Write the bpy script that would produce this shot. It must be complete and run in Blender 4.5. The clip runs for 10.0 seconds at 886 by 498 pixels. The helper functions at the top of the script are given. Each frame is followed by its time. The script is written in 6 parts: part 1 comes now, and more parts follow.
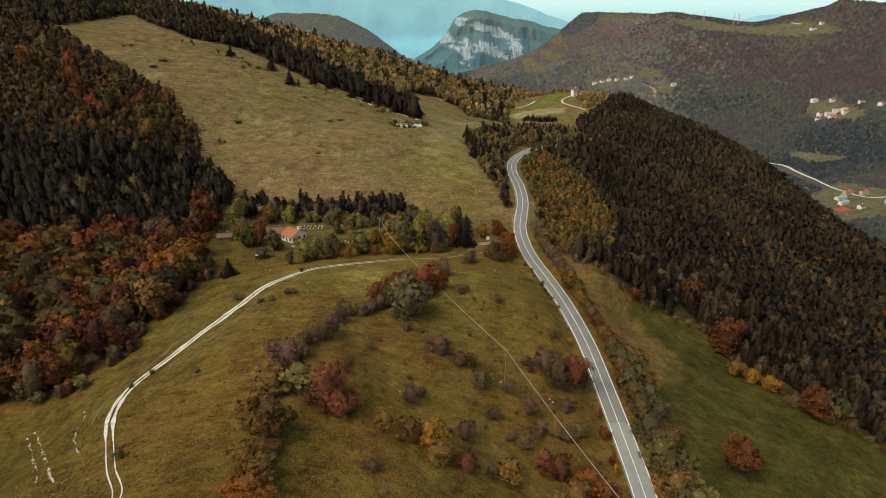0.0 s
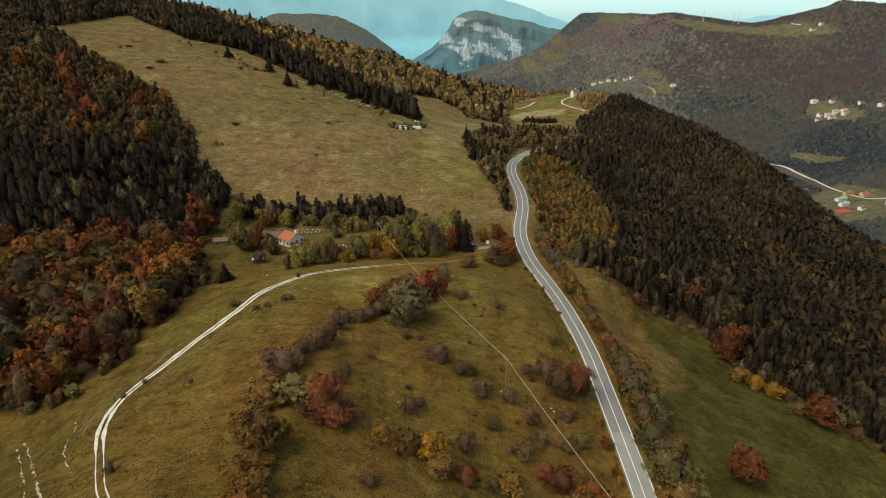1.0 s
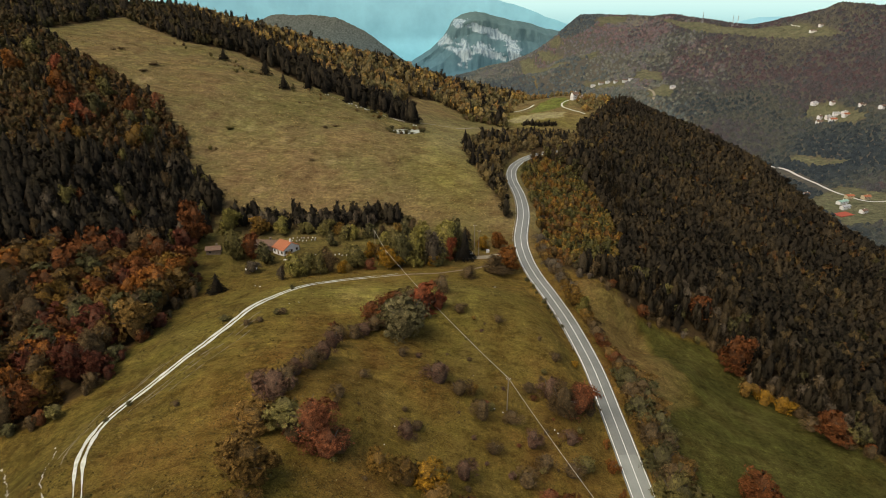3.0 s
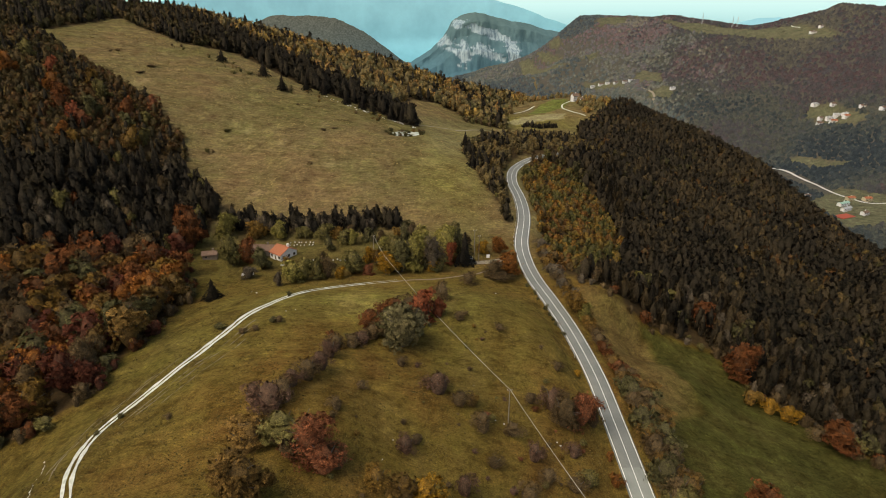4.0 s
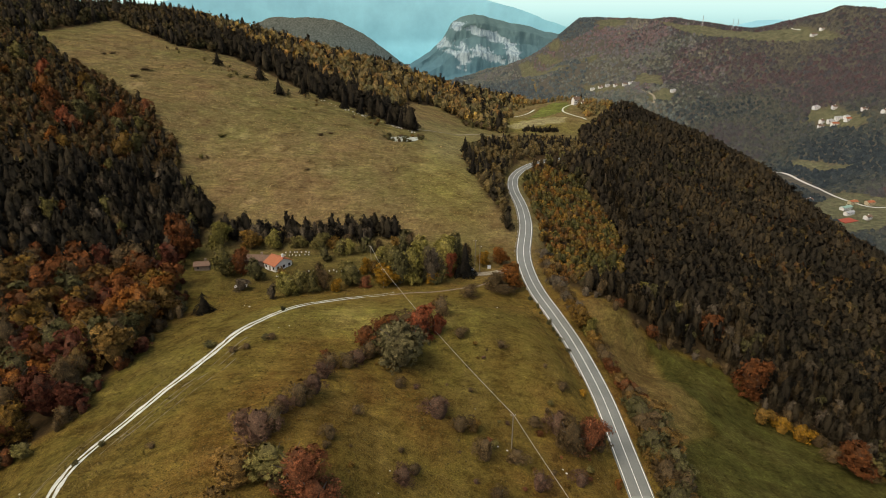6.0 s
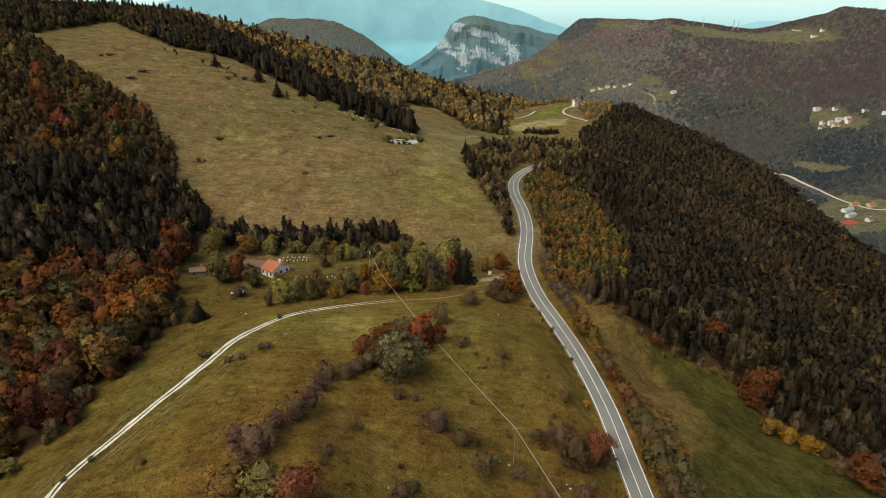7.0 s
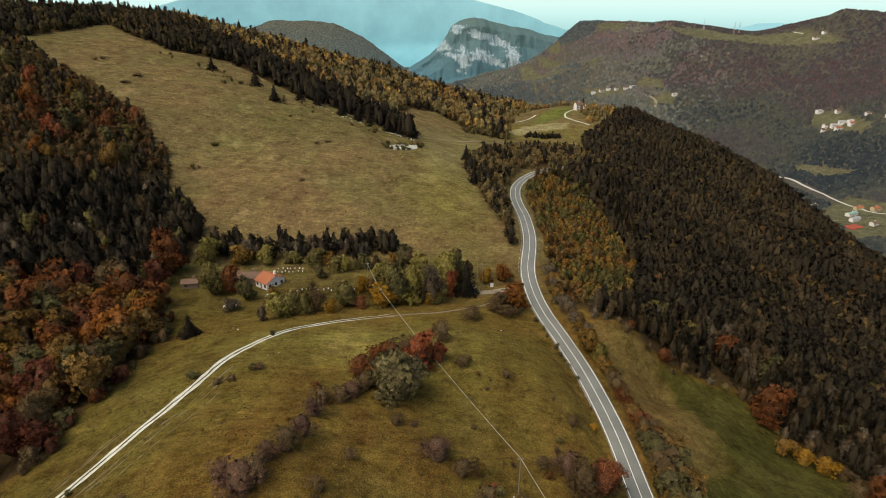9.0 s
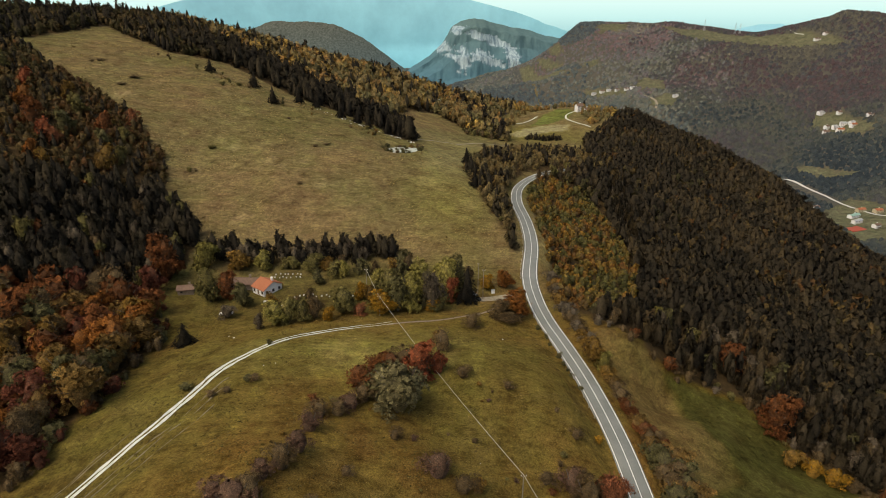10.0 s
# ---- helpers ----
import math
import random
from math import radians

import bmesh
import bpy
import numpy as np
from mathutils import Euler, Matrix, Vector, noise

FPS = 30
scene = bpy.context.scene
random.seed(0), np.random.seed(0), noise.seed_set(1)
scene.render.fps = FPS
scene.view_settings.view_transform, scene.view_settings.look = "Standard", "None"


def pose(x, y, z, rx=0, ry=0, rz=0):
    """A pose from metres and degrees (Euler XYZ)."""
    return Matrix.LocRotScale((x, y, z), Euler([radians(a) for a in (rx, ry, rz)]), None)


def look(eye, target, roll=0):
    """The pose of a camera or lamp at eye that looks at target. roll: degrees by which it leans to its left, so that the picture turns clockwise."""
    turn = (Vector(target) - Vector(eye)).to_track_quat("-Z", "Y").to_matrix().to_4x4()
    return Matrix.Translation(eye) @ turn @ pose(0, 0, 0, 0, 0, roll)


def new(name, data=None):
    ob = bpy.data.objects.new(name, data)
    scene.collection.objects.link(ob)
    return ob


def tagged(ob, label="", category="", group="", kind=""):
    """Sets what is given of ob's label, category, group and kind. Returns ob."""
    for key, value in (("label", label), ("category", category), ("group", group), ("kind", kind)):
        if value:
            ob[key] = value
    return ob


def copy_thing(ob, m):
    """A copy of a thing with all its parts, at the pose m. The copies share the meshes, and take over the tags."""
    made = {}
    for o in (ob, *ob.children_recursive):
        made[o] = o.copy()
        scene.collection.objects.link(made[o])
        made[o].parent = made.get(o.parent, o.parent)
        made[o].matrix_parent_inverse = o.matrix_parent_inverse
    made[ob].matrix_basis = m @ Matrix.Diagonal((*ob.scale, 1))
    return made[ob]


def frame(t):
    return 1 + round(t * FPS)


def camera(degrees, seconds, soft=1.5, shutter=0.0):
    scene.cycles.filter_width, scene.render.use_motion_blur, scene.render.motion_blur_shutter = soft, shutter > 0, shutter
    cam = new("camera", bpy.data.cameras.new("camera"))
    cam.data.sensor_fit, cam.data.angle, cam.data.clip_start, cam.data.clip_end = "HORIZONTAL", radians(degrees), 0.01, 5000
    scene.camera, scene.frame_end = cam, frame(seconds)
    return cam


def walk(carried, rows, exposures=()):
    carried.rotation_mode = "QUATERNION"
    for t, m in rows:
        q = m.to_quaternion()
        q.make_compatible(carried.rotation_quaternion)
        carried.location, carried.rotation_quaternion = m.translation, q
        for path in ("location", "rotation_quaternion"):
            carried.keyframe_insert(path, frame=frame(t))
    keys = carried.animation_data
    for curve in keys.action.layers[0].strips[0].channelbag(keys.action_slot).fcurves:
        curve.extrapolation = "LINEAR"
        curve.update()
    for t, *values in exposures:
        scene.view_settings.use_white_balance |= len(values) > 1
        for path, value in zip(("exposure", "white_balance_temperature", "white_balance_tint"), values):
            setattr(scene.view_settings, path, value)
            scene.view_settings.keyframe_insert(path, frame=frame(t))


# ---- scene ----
import itertools

# ---- camera ----
cam = camera(72.41, 10.0, soft=0.95)


def glide(x, y, z, turn, tilt, lean):
    """A pose from metres and degrees: turn to the left of north, tilt above the level, lean to the left."""
    a, b = radians(turn), radians(tilt)
    ahead = Vector((-math.sin(a) * math.cos(b), math.cos(a) * math.cos(b), math.sin(b)))
    eye = Vector((x, y, z))
    return look(eye, eye + ahead * 100, lean)


walk(cam, [
    (0.0, glide(-0.01, -0.01, 110.01, -0.002, -22.151, 0.004)),
    (0.5, glide(0.00, 2.04, 110.16, -0.047, -22.132, 0.018)),
    (1.0, glide(-0.02, 4.13, 110.31, -0.086, -22.118, 0.032)),
    (1.5, glide(-0.03, 6.30, 110.45, -0.126, -22.097, 0.042)),
    (2.0, glide(-0.04, 8.49, 110.63, -0.164, -22.076, 0.052)),
    (2.5, glide(-0.05, 10.73, 110.80, -0.193, -22.056, 0.066)),
    (4.0, glide(-0.14, 17.60, 111.30, -0.274, -21.969, 0.101)),
    (4.5, glide(-0.19, 19.97, 111.45, -0.302, -21.935, 0.120)),
    (5.0, glide(-0.25, 22.35, 111.63, -0.322, -21.903, 0.136)),
    (5.5, glide(-0.26, 24.77, 111.78, -0.336, -21.863, 0.150)),
    (7.0, glide(-0.33, 32.10, 112.21, -0.366, -21.741, 0.174)),
    (7.5, glide(-0.35, 34.57, 112.31, -0.368, -21.695, 0.175)),
    (8.0, glide(-0.35, 37.06, 112.42, -0.366, -21.648, 0.178)),
    (8.5, glide(-0.36, 39.61, 112.52, -0.364, -21.609, 0.176)),
    (9.0, glide(-0.40, 42.15, 112.64, -0.362, -21.574, 0.172)),
    (9.5, glide(-0.44, 44.69, 112.78, -0.358, -21.540, 0.174)),
    (10.0, glide(-0.49, 47.26, 112.93, -0.353, -21.504, 0.170)),
], exposures=[(0.0, 0.33, 7450, 9), (10.0, 0.33, 7450, 9)])

# ---- sky and light ----
world = bpy.data.worlds.new("world")
scene.world = world
world.use_nodes = True
wn, wl = world.node_tree.nodes, world.node_tree.links
sky = wn.new("ShaderNodeTexSky")
sky.sky_type, sky.sun_disc = "NISHITA", False
SUN_UP, SUN_ROUND = 56, -128
sky.sun_elevation, sky.sun_rotation = radians(SUN_UP), radians(SUN_ROUND)
sky.air_density, sky.dust_density, sky.ozone_density = 1.0, 4.0, 1.0
wl.new(sky.outputs[0], wn["Background"].inputs[0])
wn["Background"].inputs[1].default_value = 0.13
sun = new("sun", bpy.data.lights.new("sun", "SUN"))
sun.data.energy, sun.data.angle, sun.data.color = 1.15, radians(40), (1.0, 0.95, 0.87)
sd = Vector((math.sin(radians(SUN_ROUND)) * math.cos(radians(SUN_UP)), math.cos(radians(SUN_ROUND)) * math.cos(radians(SUN_UP)), math.sin(radians(SUN_UP))))
sun.matrix_world = look(sd * 300, (0, 0, 0))

# ---- the lie of the land ----
# Heights along the lines of the plan: x, y, z in metres, the farmhouse yard at about z = 0.
ROAD = [(44, -60, -40), (50, 10, -31), (54, 80, -21), (55.3, 127, -15.2), (54.9, 150, -12.2), (54.2, 172, -9.5), (53.1, 195, -6.7), (49.8, 220, -3.9),
        (45.2, 239, -1.0), (41.1, 256, 0.8), (39.4, 275, 1.4), (40.0, 296, 2.4), (45.5, 330, 4.0), (48.1, 368, 2.7), (48.1, 411, 1.3),
        (51.9, 439, 1.6), (61.5, 461, 2.1), (75, 478, 2.3), (95, 493, 1.5), (125, 505, -3)]
SPUR = [(-30, 0, 40), (-46, 60, 30), (-48, 100, 22), (-43, 130, 18), (-28, 126, 16.5), (-22.5, 156.6, 14.6), (-26, 146, 16.4), (-33, 162, 16.4), (-13, 135, 10), (-5.4, 162.5, 8.7), (-4, 121, 7.5), (19, 160, 0.3), (-10, 191, 7.5),
        (7, 205.5, 8.6), (20.4, 217, 7.6), (16.8, 198, 6.2), (33.7, 196.3, 2.6), (30, 130, -7), (-45, 197, 11), (-54.2, 229.3, 7.4), (-69, 208, 9.8), (-82, 157, 10), (-80, 122, 12), (-91, 126, 8.5), (-109, 131, -1),
        (-105, 100, 4), (-30, 238, 5.5), (5, 240, 5)]
YARD = [(-115, 180, 1), (-131, 227, -2), (-93, 242, -1), (-74, 284, -1), (-110, 300, 1), (-31, 278, 1), (15, 277, 1.5), (4, 300, 3), (-60, 312, 1.5), (-135, 310, 4),
        (-150, 260, 0), (-180, 200, 2), (-230, 230, 14), (-160, 120, -6)]
MEADOW = [(-59, 330, 4.5), (25, 320, 4), (-140, 345, 15), (-146, 396, 26), (-100, 395, 25), (-25, 447, 25.3), (-50, 400, 21), (10, 375, 11), (19, 402, 13), (20, 432, 14), (-127, 513, 46.5), (-148, 541, 54.5),
          (-87, 522, 39), (-37, 482, 28), (-187, 419, 43), (-205, 356, 37), (-194, 600, 68), (-330, 650, 99), (-355, 560, 91), (-280, 420, 62), (-270, 330, 42)]
RIDGE = [(-299, 720, 103), (-240, 800, 84), (-150, 700, 52), (-87, 600, 32), (-64, 850, 33), (-13, 758, 10), (10, 560, 8), (62, 640, -6), (78, 1000, -24), (74, 812, -22), (115, 711, -6), (183, 833, -3), (165, 850, -4), (95, 580, -4), (200, 900, -30),
         (-500, 700, 120), (-500, 400, 90), (-450, 150, 40)]
WOOD = [(72, 195, -14), (87, 194.3, -20.7), (78.6, 231, -16.4), (83.8, 217.8, -19.4), (99.9, 229.1, -25.2), (90, 145, -23), (127, 211, -36), (125, 232, -33), (145, 193, -38), (110, 100, -40), (180, 130, -52), (75, 240, -10), (97, 285, -19), (127, 288, -22), (63, 322, -5), (136, 346, -27), (119, 431, -20),
        (242, 392, -64), (258, 531, -53), (180, 560, -20), (290, 704, -30)]
WOOD_EDGE = [(230, 280, -68), (300, 180, -90), (270, 640, -36), (330, 560, -66), (240, 800, -9), (210, 740, -6), (312, 685, -39), (340, 640, -55), (355, 500, -83), (365, 440, -86), (375, 350, -90), (440, 640, -135), (450, 520, -145), (450, 420, -150)]
VALLEY = [(620, 900, -186), (450, 760, -170), (660, 1125, -192), (819, 1155, -145), (849, 1346, -126), (591, 1716, -117), (742, 1777, -50), (460, 1200, -190), (350, 1500, -175), (250, 2000, -200), (700, 600, -190), (500, 450, -180),
          (904, 1300, -70), (1036, 1800, 42), (950, 1950, 38), (877, 2200, 48), (1120, 1830, 106), (1220, 1850, 112), (1000, 2250, 36), (1110, 2150, 24), (1300, 2300, 20), (1450, 2150, 80), (830, 2350, 75), (450, 2300, -70), (558, 2600, 68), (350, 2500, -150), (720, 2450, 58), (1200, 1300, 10), (900, 700, -130), (1400, 900, 0)]
OUTER = [(-900, 0, 60), (0, -300, -20), (600, -200, -150), (-800, 900, 100), (-300, 1200, 10), (-200, 1700, -150), (-600, 2500, -150), (-1500, 1500, 50), (100, 3200, -250), (1500, 3500, -150), (2200, 2200, 60), (2000, 0, -60), (600, 3600, -200), (3000, 4600, -250), (-1800, 4600, -250), (500, 4800, -250)]


def thin_plate(lines):
    c = np.array([p for line in lines for p in line], float)
    d = np.sqrt(((c[:, None, 0] - c[None, :, 0]) ** 2 + (c[:, None, 1] - c[None, :, 1]) ** 2) / 1e6 + 1.5e-4)
    n = len(c)
    a = np.zeros((n + 3, n + 3))
    a[:n, :n] = -d - np.eye(n) * 0.0008
    a[:n, n:] = np.c_[np.ones(n), c[:, :2] / 1000]
    a[n:, :n] = a[:n, n:].T
    return c, np.linalg.solve(a, np.r_[c[:, 2], 0, 0, 0])


def smooth(p, step):
    """A Catmull-Rom line through p, a point about every `step` metres."""
    p = np.array(p, float)
    q = np.vstack([2 * p[0] - p[1], p, 2 * p[-1] - p[-2]])
    out = []
    for i in range(1, len(q) - 2):
        n = max(2, int(np.linalg.norm(q[i + 1] - q[i]) / step))
        s = np.linspace(0, 1, n, endpoint=False)[:, None]
        out.append(0.5 * (2 * q[i] + (q[i + 1] - q[i - 1]) * s + (2 * q[i - 1] - 5 * q[i] + 4 * q[i + 1] - q[i + 2]) * s ** 2
                          + (3 * q[i] - q[i - 1] - 3 * q[i + 1] + q[i + 2]) * s ** 3))
    return np.vstack(out + [p[-1:]])


def hash2(i, j, seed):
    v = np.sin(i * 127.1 + j * 311.7 + seed * 74.7) * 43758.5453
    return v - np.floor(v)


def value_noise(x, y, seed=0):
    i, j = np.floor(x), np.floor(y)
    u, v = x - i, y - j
    u, v = u * u * (3 - 2 * u), v * v * (3 - 2 * v)
    return ((hash2(i, j, seed) * (1 - u) + hash2(i + 1, j, seed) * u) * (1 - v)
            + (hash2(i, j + 1, seed) * (1 - u) + hash2(i + 1, j + 1, seed) * u) * v) * 2 - 1


def fbm(x, y, octaves=4, seed=0):
    return sum(value_noise(x * 2 ** k, y * 2 ** k, seed + k) / 2 ** k for k in range(octaves))


CENTRES, WEIGHTS = thin_plate([ROAD, SPUR, YARD, MEADOW, RIDGE, WOOD, WOOD_EDGE, VALLEY, OUTER])
ROAD_LINE = smooth(ROAD, 1.0)


def height(x, y):
    """The ground's height at the places x, y (arrays)."""
    x, y = np.atleast_1d(np.asarray(x, float)), np.atleast_1d(np.asarray(y, float))
    z = WEIGHTS[-3] + WEIGHTS[-2] * x / 1000 + WEIGHTS[-1] * y / 1000
    for c, w in zip(CENTRES, WEIGHTS):
        z = z - w * np.sqrt(((x - c[0]) / 1000) ** 2 + ((y - c[1]) / 1000) ** 2 + 1.5e-4)
    far = np.clip((np.hypot(x, y - 300) - 500) / 1200, 0, 1)
    slope = np.clip((z + 185) / 40, 0, 1) * np.clip((20 - z) / 60, 0, 1) * np.clip((y - 900) / 300, 0, 1)
    z = z + fbm(x / 23, y / 23, 4) * 0.45 + far * fbm(x / 210, y / 210, 5, 9) * 11
    z = z + far * slope * (14 - 34 * np.abs(value_noise(x / 150 + y / 420, y / 420 - x / 600, 41)) - 12 * np.abs(value_noise(x / 62 + y / 260, y / 180, 43)))
    near = np.where((np.abs(x - 60) < 90) & (y < 530))[0]
    if len(near):
        best, lie = np.full(len(near), 1e9), np.zeros(len(near))
        for p in ROAD_LINE:
            d = np.hypot(x[near] - p[0], y[near] - p[1])
            lie = np.where(d < best, p[2], lie)
            best = np.minimum(best, d)
        k = np.clip((best - 4.2) / 7, 0, 1)
        k = k * k * (3 - 2 * k)
        z[near] = z[near] * k + (lie - 0.26) * (1 - k)
    shore = ((x + 25) / 12.5) ** 2 + ((y - 456) / 10) ** 2
    k = np.clip((shore - 1.0) / 1.6, 0, 1)
    return z * k + np.where(shore < 0.9, 23.9, 24.75) * (1 - k)

# ---- materials ----
def material(name, rough=0.9, spec=0.2, metal=0.0):
    m = bpy.data.materials.new(name)
    m.use_nodes = True
    n, l = m.node_tree.nodes, m.node_tree.links
    b = n["Principled BSDF"]
    b.inputs["Roughness"].default_value, b.inputs["Metallic"].default_value = rough, metal
    b.inputs["Specular IOR Level"].default_value = spec
    return m, n, l, b


def ramp(n, l, fac, stops, smooth_steps=False):
    r = n.new("ShaderNodeValToRGB")
    e = r.color_ramp.elements
    e[0].position, e[0].color = stops[0][0], (*stops[0][1], 1)
    e[1].position, e[1].color = stops[-1][0], (*stops[-1][1], 1)
    for p, c in stops[1:-1]:
        k = e.new(p)
        k.color = (*c, 1)
    l.new(fac, r.inputs[0])
    return r.outputs[0]


def mix(n, l, fac, a, b, blend="MIX"):
    m = n.new("ShaderNodeMix")
    m.data_type, m.blend_type = "RGBA", blend
    for sock, v in ((m.inputs[0], fac), (m.inputs[6], a), (m.inputs[7], b)):
        if isinstance(v, bpy.types.NodeSocket):
            l.new(v, sock)
        else:
            sock.default_value = v if sock == m.inputs[0] else (*v, 1)
    return m.outputs[2]


def tex_noise(n, l, scale, detail=4.0, rough=0.6, where=None, stretch=None):
    t = n.new("ShaderNodeTexNoise")
    t.inputs["Scale"].default_value, t.inputs["Detail"].default_value, t.inputs["Roughness"].default_value = scale, detail, rough
    c = n.new("ShaderNodeTexCoord")
    out = c.outputs["Object"]
    if stretch:
        mp = n.new("ShaderNodeMapping")
        mp.inputs["Scale"].default_value = stretch
        l.new(out, mp.inputs[0])
        out = mp.outputs[0]
    l.new(out, t.inputs["Vector"])
    return t.outputs[0]


def bump(n, l, b, h, dist, strength=0.6):
    k = n.new("ShaderNodeBump")
    k.inputs["Strength"].default_value, k.inputs["Distance"].default_value = strength, dist
    l.new(h, k.inputs["Height"])
    l.new(k.outputs[0], b.inputs["Normal"])


def attr(n, name):
    a = n.new("ShaderNodeAttribute")
    a.attribute_name = name
    return a.outputs["Fac"]


def plain(name, c1, c2, scale=3.0, rough=0.85, spec=0.2, metal=0.0, relief=0.0):
    """A surface of two close colours in patches and grain."""
    m, n, l, b = material(name, rough, spec, metal)
    f = mix(n, l, 0.4, tex_noise(n, l, scale), tex_noise(n, l, scale * 9))
    l.new(ramp(n, l, f, [(0.35, c1), (0.65, c2)]), b.inputs["Base Color"])
    if relief:
        bump(n, l, b, tex_noise(n, l, scale * 6), relief)
    return m


def foliage(name, stops, joined=False, spread=0.16, low=0.66, high=1.38, ragged=3.2, gaps=0.47):
    """Leaves: one colour of the ramp a tree, the clumps of a tree a little apart; each spray is broken up into leaves with gaps, but for the dense core."""
    m, n, l, b = material(name, 1.0, 0.03)
    if joined:
        pick = attr(n, "tint")
    else:
        pick = n.new("ShaderNodeObjectInfo").outputs["Random"]
    g = n.new("ShaderNodeNewGeometry")
    add = n.new("ShaderNodeMath")
    add.operation = "MULTIPLY_ADD"
    l.new(g.outputs["Random Per Island"], add.inputs[0])
    add.inputs[1].default_value = spread
    l.new(pick, add.inputs[2])
    sub = n.new("ShaderNodeMath")
    sub.operation, sub.inputs[1].default_value = "SUBTRACT", spread / 2
    l.new(add.outputs[0], sub.inputs[0])
    col = ramp(n, l, sub.outputs[0], stops)
    hs = n.new("ShaderNodeHueSaturation")
    l.new(col, hs.inputs["Color"])
    v = n.new("ShaderNodeMapRange")
    v.inputs[3].default_value, v.inputs[4].default_value = low, high
    l.new(g.outputs["Random Per Island"], v.inputs[0])
    l.new(v.outputs[0], hs.inputs["Value"])
    clumps = tex_noise(n, l, 0.9 if joined else 8.0, 2, 0.6)
    leaves = tex_noise(n, l, 3.6 if joined else 48.0, 2, 0.6)
    c = mix(n, l, 0.8, hs.outputs[0], ramp(n, l, clumps, [(0.36, (0.62, 0.62, 0.62)), (0.5, (1.0, 1.0, 1.0)), (0.64, (1.36, 1.34, 1.3))]), "MULTIPLY")
    c = mix(n, l, 0.9, c, ramp(n, l, leaves, [(0.34, (0.42, 0.42, 0.42)), (0.48, (0.95, 0.95, 0.95)), (0.66, (1.65, 1.62, 1.55))]), "MULTIPLY")
    # Crown cores turn dark twig brown, the inner shade painted into it.
    shaded_twigs = ramp(n, l, leaves, [(0.38, (0.016, 0.013, 0.009)), (0.62, (0.062, 0.050, 0.032))])
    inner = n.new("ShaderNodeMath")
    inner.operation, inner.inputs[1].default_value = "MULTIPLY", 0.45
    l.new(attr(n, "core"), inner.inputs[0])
    l.new(mix(n, l, inner.outputs[0], c, shaded_twigs), b.inputs["Base Color"])
    if gaps:
        leaf = tex_noise(n, l, ragged if joined else 40.0, 2, 0.6)
        cutout = n.new("ShaderNodeMath")
        cutout.operation, cutout.inputs[1].default_value = "GREATER_THAN", gaps
        l.new(leaf, cutout.inputs[0])
        solid = n.new("ShaderNodeMath")
        solid.operation = "MAXIMUM"
        l.new(cutout.outputs[0], solid.inputs[0])
        l.new(attr(n, "core"), solid.inputs[1])
        l.new(solid.outputs[0], b.inputs["Alpha"])
    return m


OLIVE, MOSS = (0.104, 0.089, 0.030), (0.064, 0.058, 0.024)
UMBER, RUST = (0.078, 0.053, 0.025), (0.095, 0.036, 0.013)
OCHRE, GOLD, ORANGE = (0.115, 0.067, 0.016), (0.20, 0.108, 0.014), (0.140, 0.054, 0.013)
GREYTWIG, PURPLE = (0.078, 0.062, 0.042), (0.086, 0.050, 0.033)
MIXED = [(0.0, (0.032, 0.031, 0.014)), (0.16, (0.048, 0.041, 0.016)), (0.32, UMBER), (0.46, (0.085, 0.06, 0.02)), (0.56, (0.09, 0.04, 0.016)), (0.68, (0.06, 0.05, 0.018)), (0.78, RUST), (0.88, UMBER), (0.95, OCHRE), (1.0, ORANGE)]
M_BROAD_J = foliage("autumn_leaves_wood", MIXED, True)
CONE = [(0.0, (0.013, 0.012, 0.010)), (0.4, (0.017, 0.015, 0.011)), (0.7, (0.022, 0.019, 0.013)), (1.0, (0.033, 0.027, 0.016))]
M_CONE = foliage("needles", CONE, False, 0.10, 0.80, 1.2)
M_CONE_J = foliage("needles_wood", CONE, True, 0.10, 0.80, 1.2)
PINE = [(0.0, (0.010, 0.009, 0.007)), (0.35, (0.017, 0.0145, 0.010)), (0.6, (0.026, 0.021, 0.0125)), (0.85, (0.039, 0.029, 0.016)), (1.0, (0.060, 0.043, 0.020))]
M_PINE = foliage("pine_needles", PINE, False, 0.10, 0.75, 1.28)
M_PINE_J = foliage("pine_needles_wood", PINE, True, 0.10, 0.75, 1.28)
SCRUB = [(0.0, (0.06, 0.06, 0.020)), (0.25, (0.10, 0.085, 0.024)), (0.45, (0.15, 0.10, 0.024)), (0.6, (0.19, 0.11, 0.020)), (0.78, (0.17, 0.075, 0.018)), (1.0, (0.09, 0.065, 0.026))]
GOLDEN = [(0.0, (0.130, 0.118, 0.052)), (0.2, (0.165, 0.128, 0.055)), (0.38, (0.225, 0.150, 0.052)), (0.5, (0.138, 0.112, 0.055)), (0.66, (0.205, 0.148, 0.052)), (0.78, (0.31, 0.160, 0.048)), (0.88, (0.150, 0.115, 0.055)), (1.0, (0.34, 0.22, 0.058))]
M_GOLDEN_J = foliage("golden_leaves", GOLDEN, True)
M_BANK_J = foliage("bank_leaves", [(p, tuple(v * 0.68 for v in c)) for p, c in GOLDEN], True)
M_SCRUB_J = foliage("scrub_leaves", SCRUB, True)
